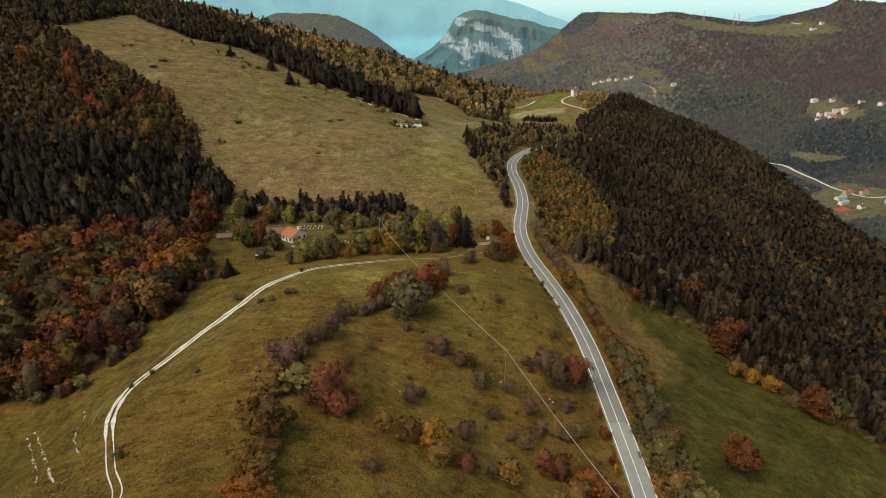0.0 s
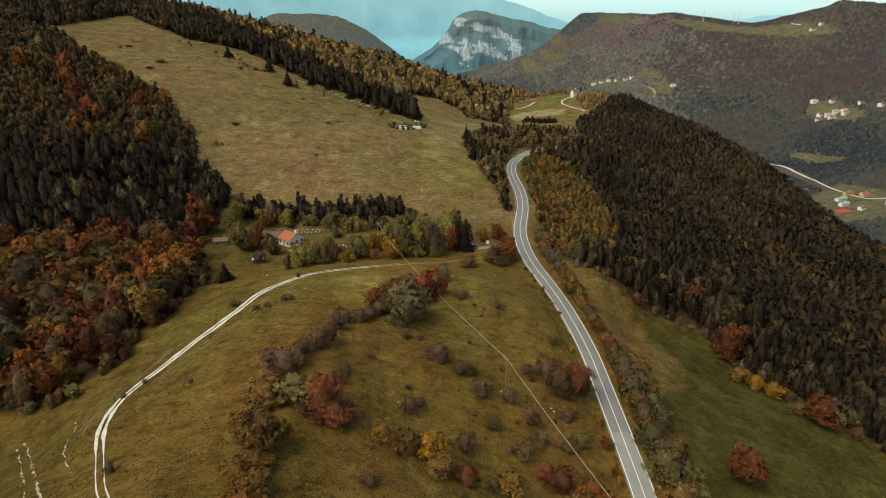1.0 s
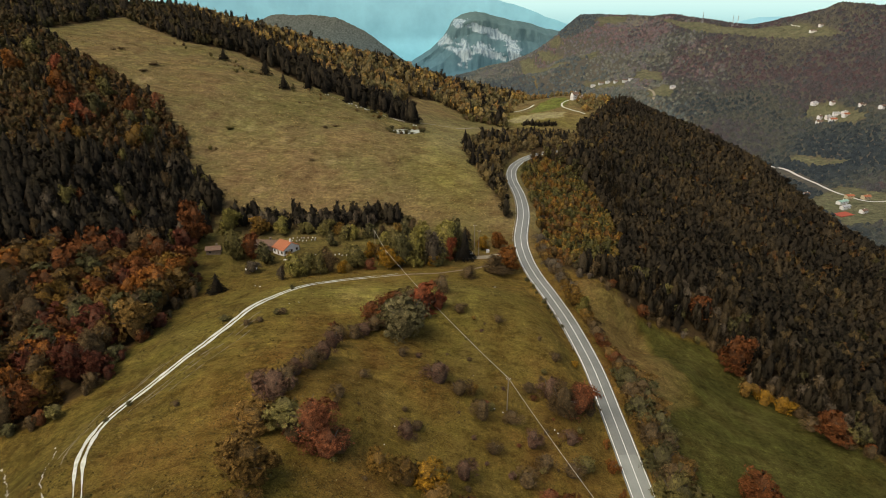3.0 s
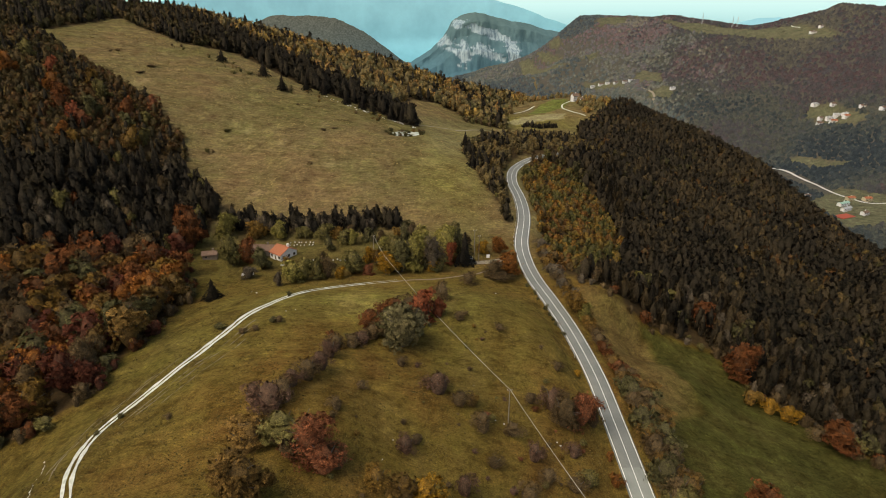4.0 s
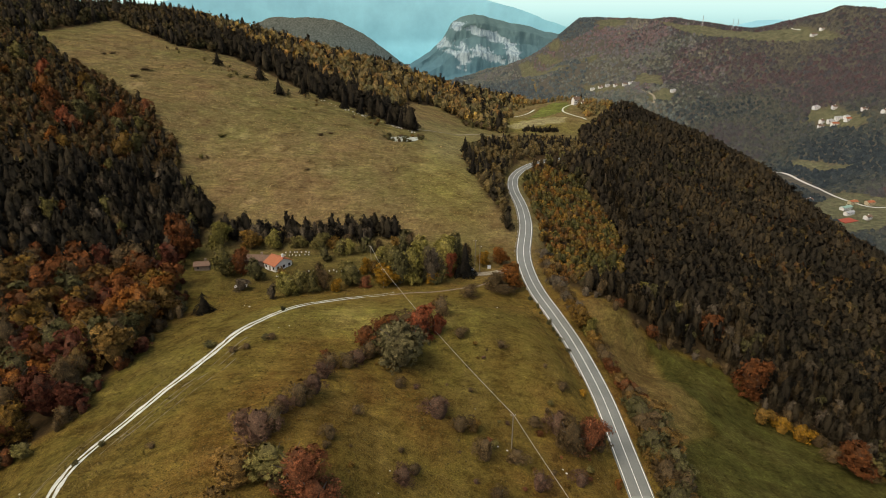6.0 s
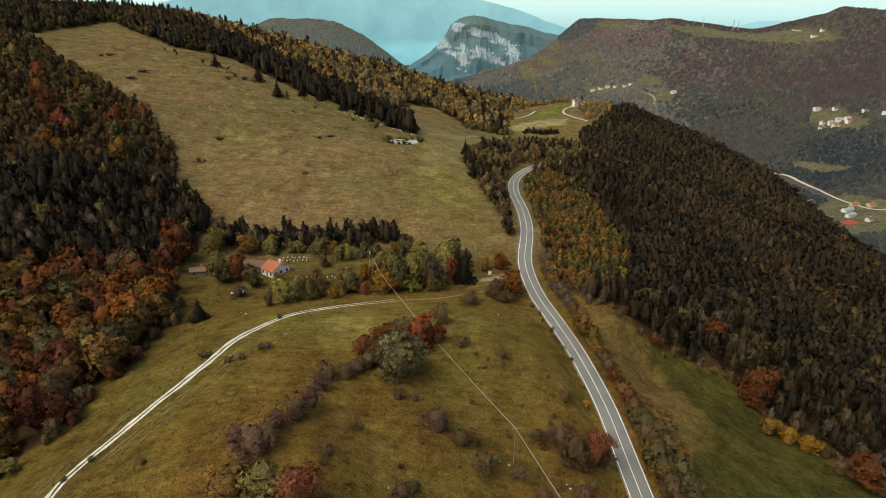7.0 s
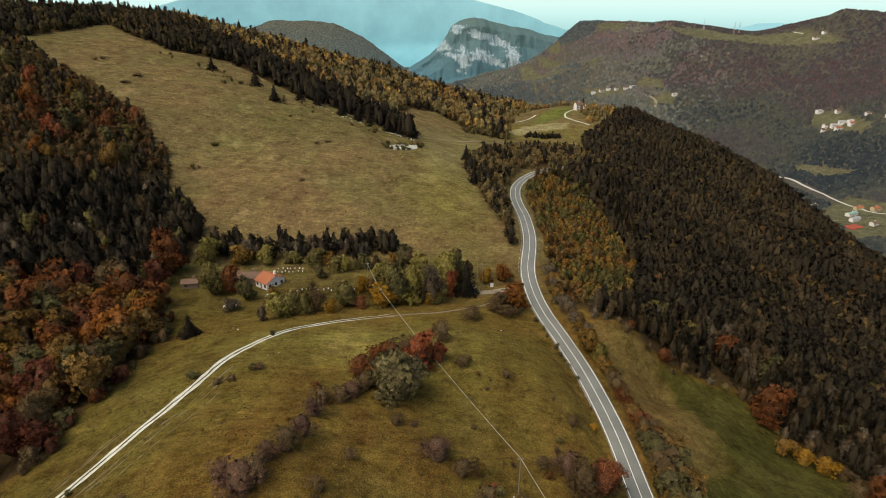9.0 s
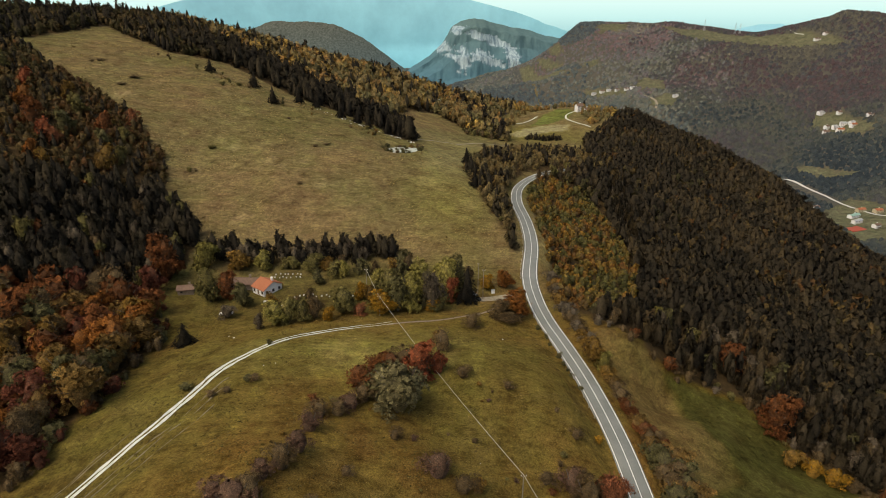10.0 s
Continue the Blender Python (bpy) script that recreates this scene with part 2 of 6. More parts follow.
# Leaf colours greyed and blued: the valley's haze is painted into them.
HAZED_FAR = [(0.0, (0.052, 0.068, 0.076)), (0.2, (0.090, 0.104, 0.092)), (0.34, (0.124, 0.127, 0.098)), (0.46, (0.092, 0.097, 0.097)), (0.60, (0.108, 0.095, 0.095)), (0.75, (0.130, 0.087, 0.086)), (0.88, (0.086, 0.093, 0.098)), (1.0, (0.147, 0.136, 0.100))]
M_FAR_J = foliage("hazed_far_leaves", HAZED_FAR, True, 0.12, 0.88, 1.16, gaps=0)
# The same haze-tinted colours at a little over half strength.
M_VALLEY_J = foliage("hazed_valley_leaves", [(p, tuple(v * k for v, k in zip(c, (0.55, 0.56, 0.58)))) for p, c in HAZED_FAR], True, 0.12, 0.86, 1.18, gaps=0)
TONES = {k: foliage("leaves_" + k, [(0.0, tuple(v * 0.88 for v in c)), (1.0, tuple(min(1, v * 1.45) for v in c))], gaps=0.53 if k in ("twig", "purple", "umber", "redp") else 0.47)
         for k, c in dict(olive=OLIVE, moss=MOSS, umber=UMBER, rust=RUST, red=(0.150, 0.045, 0.020), ochre=OCHRE, gold=GOLD, orange=ORANGE, twig=GREYTWIG, purple=PURPLE, lime=(0.145, 0.125, 0.034), bronze=(0.110, 0.066, 0.020), redp=(0.130, 0.048, 0.022), redd=(0.070, 0.024, 0.014), twigmoss=(0.088, 0.076, 0.036)).items()}
M_BARK = plain("bark", (0.06, 0.05, 0.04), (0.16, 0.14, 0.12), 2.0, 0.95, 0.1, 0, 0.05)

# ---- ground ----
def inside(poly, x, y):
    """Which of the places x, y lie within the plan outline."""
    k = np.zeros(len(x), bool)
    for (x0, y0), (x1, y1) in zip(poly, poly[1:] + poly[:1]):
        k ^= ((y0 > y) != (y1 > y)) & (x < (x1 - x0) * (y - y0) / ((y1 - y0) or 1e-9) + x0)
    return k


# outlines of the woods in plan
LEFT_WOOD = [(-140, 158), (-118, 156), (-107, 166), (-104, 195), (-104, 222), (-107, 250), (-116, 268), (-122, 286), (-150, 276), (-225, 240), (-300, 190), (-260, 150), (-180, 138)]
LEFT_CONIFERS = [(-122, 296), (-117, 326), (-138, 352), (-150, 362), (-186, 354), (-219, 340), (-300, 322), (-330, 230), (-300, 194), (-225, 244), (-150, 280), (-122, 290)]
LEFT_SCRUB = [(-148, 366), (-162, 398), (-172, 411), (-188, 430), (-213, 456), (-256, 482), (-300, 522), (-337, 558), (-430, 560), (-430, 325), (-300, 326), (-219, 344), (-186, 358)]
TOP_WOOD = [(-430, 566), (-340, 573), (-320, 658), (-285, 636), (-237, 606), (-196, 618), (-215, 660), (-260, 760), (-330, 760), (-430, 700)]
RIDGE_CONIFERS = [(-250, 622), (-192, 620), (-123, 561), (-83, 547), (-50, 517), (-30, 484), (-18, 492), (-20, 530), (-48, 585), (-100, 640), (-180, 700), (-250, 715)]
RIDGE_WOOD = [(-250, 718), (-180, 703), (-100, 643), (-52, 598), (-30, 690), (-4, 716), (18, 676), (42, 650), (66, 640), (72, 700), (62, 760), (62, 820), (130, 930), (110, 1060), (-60, 920), (-240, 850), (-320, 760)]
BANK = [(35, 302), (34, 345), (24, 395), (15, 440), (19, 468), (45, 530), (85, 590), (135, 600), (135, 512), (62, 480), (46, 446), (41, 411), (41, 370), (37, 330)]
RIGHT_WOOD = [(62, 253), (80, 245), (100, 245), (117, 245), (125, 234), (133, 220), (147, 208), (162, 182), (185, 140), (350, 100), (395, 300), (385, 560), (350, 740), (290, 870), (228, 805), (185, 720), (140, 640), (135, 512), (70, 468), (58, 440), (56, 400), (55, 330), (51, 292), (54, 270)]
FIELD = [(58, 253), (80, 243), (100, 243), (116, 243), (124, 232), (131, 218), (146, 205), (164, 178), (190, 130), (150, 60), (75, 60), (72, 140), (68, 200), (58, 238)]

OPEN_PLOTS = [
    [(786, 2364), (839, 2284), (888, 2187), (937, 2083), (943, 1929), (1000, 1885), (1031, 1857), (1060, 1735), (1046, 1679), (1002, 1750), (945, 1813), (895, 1872), (865, 2033), (794, 2181)],
    [(600, 2540), (695, 2560), (730, 2520), (690, 2440), (611, 2460)], [(298, 2660), (362, 2621), (430, 2309), (444, 2171), (369, 2294), (313, 2582)], [(389, 2653), (459, 2473), (462, 2376), (397, 2553)],
    [(439, 2690), (469, 2609), (484, 2505), (441, 2559)], [(567, 1869), (612, 1915), (650, 1856), (631, 1773), (590, 1787)], [(573, 1729), (626, 1732), (627, 1670), (599, 1634), (556, 1672)],
    [(474, 2332), (520, 2260), (546, 2217), (530, 2150), (489, 2180)], [(457, 2060), (520, 1960), (560, 1880), (545, 1850), (480, 1950)]]
VALLEY_PLOTS = [
    [(600, 960), (650, 1000), (700, 1040), (740, 960), (680, 860), (590, 840)], [(701, 1226), (727, 1214), (778, 1140), (756, 1130), (715, 1160)], [(820, 1395), (850, 1420), (885, 1385), (870, 1250), (840, 1260)]]


def is_open(x, y):
    k = np.zeros(len(x), bool)
    for q in OPEN_PLOTS + VALLEY_PLOTS:
        k |= inside(q, x, y)
    return k


def graded(breaks):
    """Coordinates whose spacing follows (start, step) pairs, growing smoothly outwards."""
    out = []
    for (a, s), (b, _) in zip(breaks, breaks[1:]):
        out.append(np.linspace(a, b, max(1, int(round((b - a) / s))), endpoint=False))
    return np.concatenate(out + [[breaks[-1][0]]])


def mesh_from(name, verts, faces, mats=(), smooth_faces=True, normals=None):
    """A mesh from arrays: verts n x 3, faces m x 3 or m x 4."""
    me = bpy.data.meshes.new(name)
    verts, faces = np.asarray(verts, np.float32), np.asarray(faces, np.int32)
    me.vertices.add(len(verts))
    me.vertices.foreach_set("co", verts.ravel())
    k = faces.shape[1]
    me.loops.add(faces.size)
    me.loops.foreach_set("vertex_index", faces.ravel())
    me.polygons.add(len(faces))
    me.polygons.foreach_set("loop_start", np.arange(len(faces), dtype=np.int32) * k)
    if smooth_faces:
        me.polygons.foreach_set("use_smooth", np.ones(len(faces), bool))
    me.update()
    if normals is not None:
        me.normals_split_custom_set_from_vertices(normals)
    for m in mats:
        me.materials.append(m)
    return me


def put_attr(me, name, values):
    a = me.attributes.new(name, "FLOAT", "POINT")
    a.data.foreach_set("value", np.asarray(values, np.float32))


def grid_faces(nx, ny):
    i = np.arange(nx * ny).reshape(ny, nx)
    return np.stack([i[:-1, :-1], i[:-1, 1:], i[1:, 1:], i[1:, :-1]], -1).reshape(-1, 4)


gx = graded([(-2600, 130), (-1300, 60), (-700, 22), (-380, 6), (-250, 3.5), (190, 6), (330, 10), (600, 16), (1300, 40), (2000, 90), (3200, 90)])
gy = graded([(-300, 40), (40, 5), (95, 2.8), (420, 4.2), (680, 8), (1000, 14), (1900, 22), (2700, 80), (4900, 80)])
GX, GY = np.meshgrid(gx, gy)
GX, GY = GX.ravel(), GY.ravel()
GZ = height(GX, GY)
litter = np.zeros(len(GX))
for poly in (LEFT_WOOD, LEFT_CONIFERS, LEFT_SCRUB, TOP_WOOD, RIDGE_CONIFERS, RIDGE_WOOD, BANK, RIGHT_WOOD):
    litter[inside(poly, GX, GY)] = 1
litter[(GX > 330) & (GY > 300)] = 0.8
litter[is_open(GX, GY)] = 0
litter[(GY > 1100) & (GX < 330)] = 0.9
lush = inside(FIELD, GX, GY) * 1.0
lush = np.where(inside(FIELD, GX, GY) & (GX < np.interp(GY, [60, 176, 184, 197, 205, 216, 230, 238, 250], [66, 68, 80, 93, 95, 90, 88, 82, 76]) + 3 * value_noise(GX / 14, GY / 14, 5)), 0.12, lush)
lush += 0.5 * np.exp(-(((GX - 10) / 40) ** 2 + ((GY - 440) / 35) ** 2)) + 0.35 * np.exp(-(((GX + 120) / 70) ** 2 + ((GY - 270) / 30) ** 2))
lush += 0.9 * np.exp(-(((GX - 143) / 22) ** 2 + ((GY - 806) / 22) ** 2)) + 0.6 * is_open(GX, GY)
lush += 0.35 * np.exp(-(((GX - 10) / 30) ** 2 + ((GY - 195) / 45) ** 2))
lush += 0.4 * np.exp(-(((GX + 90) / 20) ** 2 + ((GY - 168) / 48) ** 2)) + 0.5 * np.exp(-(((GX + 48) / 48) ** 2 + ((GY - 280) / 20) ** 2)) + 0.7 * np.exp(-(((GX + 128) / 30) ** 2 + ((GY - 118) / 34) ** 2)) + 0.3 * np.exp(-(((GX + 100) / 40) ** 2 + ((GY - 105) / 40) ** 2))
terrain_mesh = mesh_from("ground", np.c_[GX, GY, GZ], grid_faces(len(gx), len(gy)))
put_attr(terrain_mesh, "litter", litter)
put_attr(terrain_mesh, "hazed_sward", np.clip(0.75 * is_open(GX, GY) , 0, 1))
put_attr(terrain_mesh, "lawn", inside([(99, 722), (126, 813), (150, 834), (164, 826), (165, 806), (153, 774), (135, 754)], GX, GY) * 1.0)
put_attr(terrain_mesh, "hay", 0.42 * np.exp(-(((GX - 8) / 22) ** 2 + ((GY - 455) / 60) ** 2)) + 0.3 * np.exp(-(((GX - 15) / 40) ** 2 + ((GY - 560) / 40) ** 2)) + 0.9 * inside([(68, 668), (89, 702), (114, 726), (146, 733), (138, 699), (111, 686), (81, 660)], GX, GY))
put_attr(terrain_mesh, "hazed_canopy", np.clip((np.hypot(GX, GY) - 700) / 200, 0, 1))
strip = inside(FIELD, GX, GY) & (lush < 0.5)
put_attr(terrain_mesh, "straw", np.maximum(np.clip((GY - 250) / 70, 0, 1), strip * 0.4))
put_attr(terrain_mesh, "fresh", np.clip(0.95 * np.exp(-(((GX + 28) / 48) ** 2 + ((GY - 222) / 20) ** 2)) + 0.45 * np.exp(-(((GX + 78) / 26) ** 2 + ((GY - 190) / 50) ** 2)) + 0.25 * np.exp(-(((GX - 15) / 30) ** 2 + ((GY - 190) / 40) ** 2)) + 0.9 * np.exp(-(((GX - 8) / 22) ** 2 + ((GY - 400) / 75) ** 2)) + 0.95 * np.exp(-(((GX - 95) / 60) ** 2 + ((GY - 690) / 50) ** 2)) + 0.8 * np.exp(-(((GX - 15) / 40) ** 2 + ((GY - 530) / 40) ** 2)), 0, 1))
put_attr(terrain_mesh, "lush", np.clip(lush, 0, 1))

m, n, l, b = material("grass", 1.0, 0.02)
patches, tufts, blades = tex_noise(n, l, 0.045, 5, 0.65), tex_noise(n, l, 0.55, 6, 0.72), tex_noise(n, l, 2.6, 5, 0.7)
terrace = tex_noise(n, l, 0.22, 5, 0.6, stretch=(0.5, 2.4, 1))
dry = ramp(n, l, patches, [(0.30, (0.108, 0.066, 0.023)), (0.42, (0.152, 0.097, 0.029)), (0.52, (0.132, 0.095, 0.026)), (0.62, (0.150, 0.105, 0.031)), (0.74, (0.198, 0.142, 0.046))])
straw = ramp(n, l, patches, [(0.30, (0.108, 0.084, 0.041)), (0.44, (0.176, 0.139, 0.070)), (0.56, (0.140, 0.119, 0.054)), (0.72, (0.246, 0.200, 0.106))])
dry = mix(n, l, attr(n, "straw"), dry, straw)
broad_patch = ramp(n, l, tex_noise(n, l, 0.013, 4, 0.6), [(0.40, (1.10, 1.0, 0.96)), (0.52, (1.0, 0.99, 0.92)), (0.62, (0.85, 0.90, 0.74))])
dry = mix(n, l, 1.0, dry, broad_patch, "MULTIPLY")
green = ramp(n, l, patches, [(0.32, (0.048, 0.046, 0.014)), (0.5, (0.065, 0.062, 0.017)), (0.7, (0.087, 0.078, 0.024))])
wood_floor = ramp(n, l, tufts, [(0.3, (0.030, 0.022, 0.012)), (0.7, (0.085, 0.055, 0.024))])
# Far off, the wood floor takes on the haze-tinted colours of the trees.
wood_floor = mix(n, l, attr(n, "hazed_canopy"), wood_floor, ramp(n, l, tex_noise(n, l, 0.09, 5), [(0.35, (0.050, 0.058, 0.058)), (0.65, (0.084, 0.078, 0.072))]))
c = mix(n, l, attr(n, "lush"), dry, green)
c = mix(n, l, attr(n, "fresh"), c, ramp(n, l, patches, [(0.32, (0.135, 0.110, 0.032)), (0.5, (0.155, 0.135, 0.036)), (0.7, (0.23, 0.185, 0.062))]))
# Far pasture green, greyed by haze mixed into its colour.
c = mix(n, l, attr(n, "hazed_sward"), c, ramp(n, l, patches, [(0.35, (0.100, 0.112, 0.074)), (0.65, (0.155, 0.158, 0.108))]))
c = mix(n, l, attr(n, "lawn"), c, ramp(n, l, patches, [(0.35, (0.105, 0.125, 0.030)), (0.65, (0.150, 0.165, 0.045))]))
c = mix(n, l, attr(n, "hay"), c, ramp(n, l, patches, [(0.35, (0.26, 0.23, 0.12)), (0.65, (0.34, 0.31, 0.17))]))
c = mix(n, l, 0.8, c, ramp(n, l, tufts, [(0.28, (0.35, 0.32, 0.30)), (0.46, (0.9, 0.9, 0.88)), (0.56, (1.05, 1.05, 1.0)), (0.74, (1.7, 1.65, 1.5))]), "MULTIPLY")
tussock = ramp(n, l, tex_noise(n, l, 0.16, 6, 0.75), [(0.36, (0.62, 0.58, 0.55)), (0.5, (1.0, 1.0, 1.0)), (0.64, (1.28, 1.26, 1.2))])
c = mix(n, l, 0.75, c, tussock, "MULTIPLY")
c = mix(n, l, 0.32, c, ramp(n, l, terrace, [(0.35, (0.5, 0.47, 0.45)), (0.6, (1.2, 1.18, 1.1))]), "MULTIPLY")
blotch = ramp(n, l, tex_noise(n, l, 0.085, 5, 0.7), [(0.34, (0.66, 0.58, 0.56)), (0.46, (0.95, 0.93, 0.93)), (0.56, (1.05, 1.06, 1.02)), (0.68, (1.22, 1.30, 1.16))])
c = mix(n, l, 0.8, c, blotch, "MULTIPLY")
c = mix(n, l, 0.72, c, ramp(n, l, blades, [(0.37, (0.42, 0.42, 0.42)), (0.5, (0.95, 0.95, 0.95)), (0.63, (1.6, 1.6, 1.5))]), "MULTIPLY")
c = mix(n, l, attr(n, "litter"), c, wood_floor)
l.new(c, b.inputs["Base Color"])
bump(n, l, b, mix(n, l, 0.5, tufts, blades), 0.5, 0.8)
terrain_mesh.materials.append(m)
ground = tagged(new("ground", terrain_mesh), "rolling autumn pasture and woodland floor with dry brown grass", "ground", kind="structure")


# ---- the road ----
def ribbon(line, offsets, lift, base=None):
    """A strip along a plan line, between the given offsets to its right, laid over the ground."""
    line = np.asarray(line)
    t = np.gradient(line[:, :2], axis=0)
    t /= np.linalg.norm(t, axis=1)[:, None]
    right = np.c_[t[:, 1], -t[:, 0]]
    rows = []
    for o in offsets:
        p = line[:, :2] + right * (np.asarray(o)[:, None] if np.ndim(o) else o)
        z = line[:, 2] if base is None else base(p[:, 0], p[:, 1])
        rows.append(np.c_[p, z + lift])
    v = np.stack(rows, 1).reshape(-1, 3)
    return v, grid_faces(len(offsets), len(line))[:, ::-1]


road_line = smooth(ROAD, 1.5)
m, n, l, b = material("asphalt", 0.8, 0.35)
c = ramp(n, l, tex_noise(n, l, 0.12, 5), [(0.35, (0.155, 0.166, 0.146)), (0.65, (0.200, 0.212, 0.188))])
c = mix(n, l, 0.5, c, ramp(n, l, tex_noise(n, l, 3.0, 5), [(0.3, (0.75, 0.75, 0.75)), (0.7, (1.15, 1.15, 1.15))]), "MULTIPLY")
l.new(c, b.inputs["Base Color"])
bump(n, l, b, tex_noise(n, l, 9.0), 0.02)
M_ASPHALT = m
M_PAINT = plain("road_paint", (0.76, 0.76, 0.71), (0.88, 0.88, 0.83), 1.2, 0.7)
v, f = ribbon(road_line, [-3.6, -3.45, -1.6, 0.15, 1.9, 3.45, 3.6], 0.0)
v[:, 2] += np.tile([-0.25, 0.0, 0.05, 0.07, 0.05, 0.0, -0.25], len(road_line))
road = tagged(new("road", mesh_from("road", v, f, [M_ASPHALT])), "winding grey asphalt mountain road with white lines", "road", kind="structure")
for nm, o, w in (("edge_line", -3.05, 0.24), ("edge_line", 3.05, 0.24), ("centre_line", 0.0, 0.20)):
    v, f = ribbon(road_line, [o - w / 2, o + w / 2], 0.075 if o == 0 else 0.03)
    ob = new(nm, mesh_from(nm, v, f, [M_PAINT]))
    ob.parent = road
near_line = road_line[road_line[:, 1] < 156]
v, f = ribbon(near_line, [-2.93, -1.6, -0.12], 0)
v[:, 2] += np.tile([0.028, 0.058, 0.082], len(near_line))
v2, f2 = ribbon(near_line, [0.12, 1.9, 2.93], 0)
v2[:, 2] += np.tile([0.082, 0.058, 0.028], len(near_line))
M_RELAID = plain("relaid_asphalt", (0.215, 0.234, 0.205), (0.27, 0.29, 0.255), 0.3, 0.8, 0.3)
for vv, ff in ((v, f), (v2, f2)):
    ob = new("asphalt_patch", mesh_from("asphalt_patch", vv, ff, [M_RELAID]))
    ob.parent = road

# ---- the farm track: two pale gravel ruts with a grassy middle ----
TRACK = [(-62, 84), (-64, 92), (-73, 105), (-82.5, 121.5), (-87, 132.7), (-88.5, 141), (-87.2, 150), (-83.2, 161.5), (-77.8, 173.5), (-72.3, 189.5), (-68, 205), (-62, 219.5), (-54, 230), (-43.5, 237.5), (-34, 242.5), (-18, 248)]
track_line = smooth([(x, y, 0) for x, y in TRACK], 1.0)
M_GRAVEL = plain("pale_gravel", (0.40, 0.42, 0.33), (0.72, 0.73, 0.63), 0.9, 0.95, 0.1, 0, 0.05)
track = new("track")
tagged(track, "farm track of two pale gravel ruts across pasture", "track", kind="structure")
for side in (-0.85, 0.85):
    s = np.arange(len(track_line))
    fade = np.interp(s, [0, 36, 46, len(s) * 0.72, len(s) * 0.86, len(s) - 1], [0.22, 0.3, 1, 1, 0.6, 0.12])
    wob = value_noise(s / 5.0, s * 0 + side, 3) * 0.16 * fade
    half = (0.52 + value_noise(s / 3.0, s * 0 + side, 7) * 0.24) * fade
    v, f = ribbon(track_line, [side + wob - half, side + wob, side + wob + half], 0.12, height)
    rut = new("gravel_rut", mesh_from("gravel_rut", v, f, [M_GRAVEL]))
    rut.parent = track

# ---- plants ----


def faced(v, count, n):
    """Leaf quads turned to look outwards, with the rounded crown's normal n on each."""
    q = v.reshape(count, 4, 3)
    out = (np.cross(q[:, 2] - q[:, 0], q[:, 3] - q[:, 1]) * n).sum(1) < 0
    q[out] = q[out][:, ::-1]
    n = n / np.linalg.norm(n, axis=1)[:, None]
    return q.reshape(-1, 3), np.arange(count * 4).reshape(-1, 4), np.repeat(n, 4, 0)


def core(rings, seed, sides=8):
    """The dense inside of a crown: rings of (height, radius), uneven, with outward normals."""
    r = np.random.default_rng(seed + 900)
    ang = np.arange(sides) * 2 * math.pi / sides
    v = np.vstack([np.c_[np.cos(ang) * e * k, np.sin(ang) * e * k, z + (k - 1) * 0.15] for z, e in rings for k in [r.uniform(0.78, 1.14, sides)]])
    q = np.arange(sides)
    f = np.vstack([np.stack([i * sides + q, i * sides + (q + 1) % sides, (i + 1) * sides + (q + 1) % sides, (i + 1) * sides + q], 1) for i in range(len(rings) - 1)])
    n = np.c_[v[:, :2], (v[:, 2] - rings[0][0]) * 0.35 - 0.03] + r.normal(size=v.shape) * 0.04
    return v, f, n / np.linalg.norm(n, axis=1)[:, None]


def filled(crown, inside_part):
    """A leaf crown with its core."""
    return np.vstack([crown[0], inside_part[0]]), np.vstack([crown[1], inside_part[1] + len(crown[0])]), np.vstack([crown[2], inside_part[2]]), len(crown[0])


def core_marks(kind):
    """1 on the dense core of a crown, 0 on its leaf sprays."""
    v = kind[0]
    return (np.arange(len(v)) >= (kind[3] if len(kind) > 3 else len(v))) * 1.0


BROAD_CORE = [(0.06, 0.16), (0.22, 0.32), (0.48, 0.38), (0.74, 0.28), (0.91, 0.06)]
SHRUB_CORE = [(-0.05, 0.28), (0.20, 0.40), (0.45, 0.38), (0.70, 0.25), (0.86, 0.05)]
CONE_CORE = [(0.08, 0.20), (0.12, 0.33), (0.40, 0.23), (0.70, 0.11), (0.97, 0.012)]


def slim(rings, w, lift=0.0):
    return [(z + lift * (1 - z), e * w) for z, e in rings]


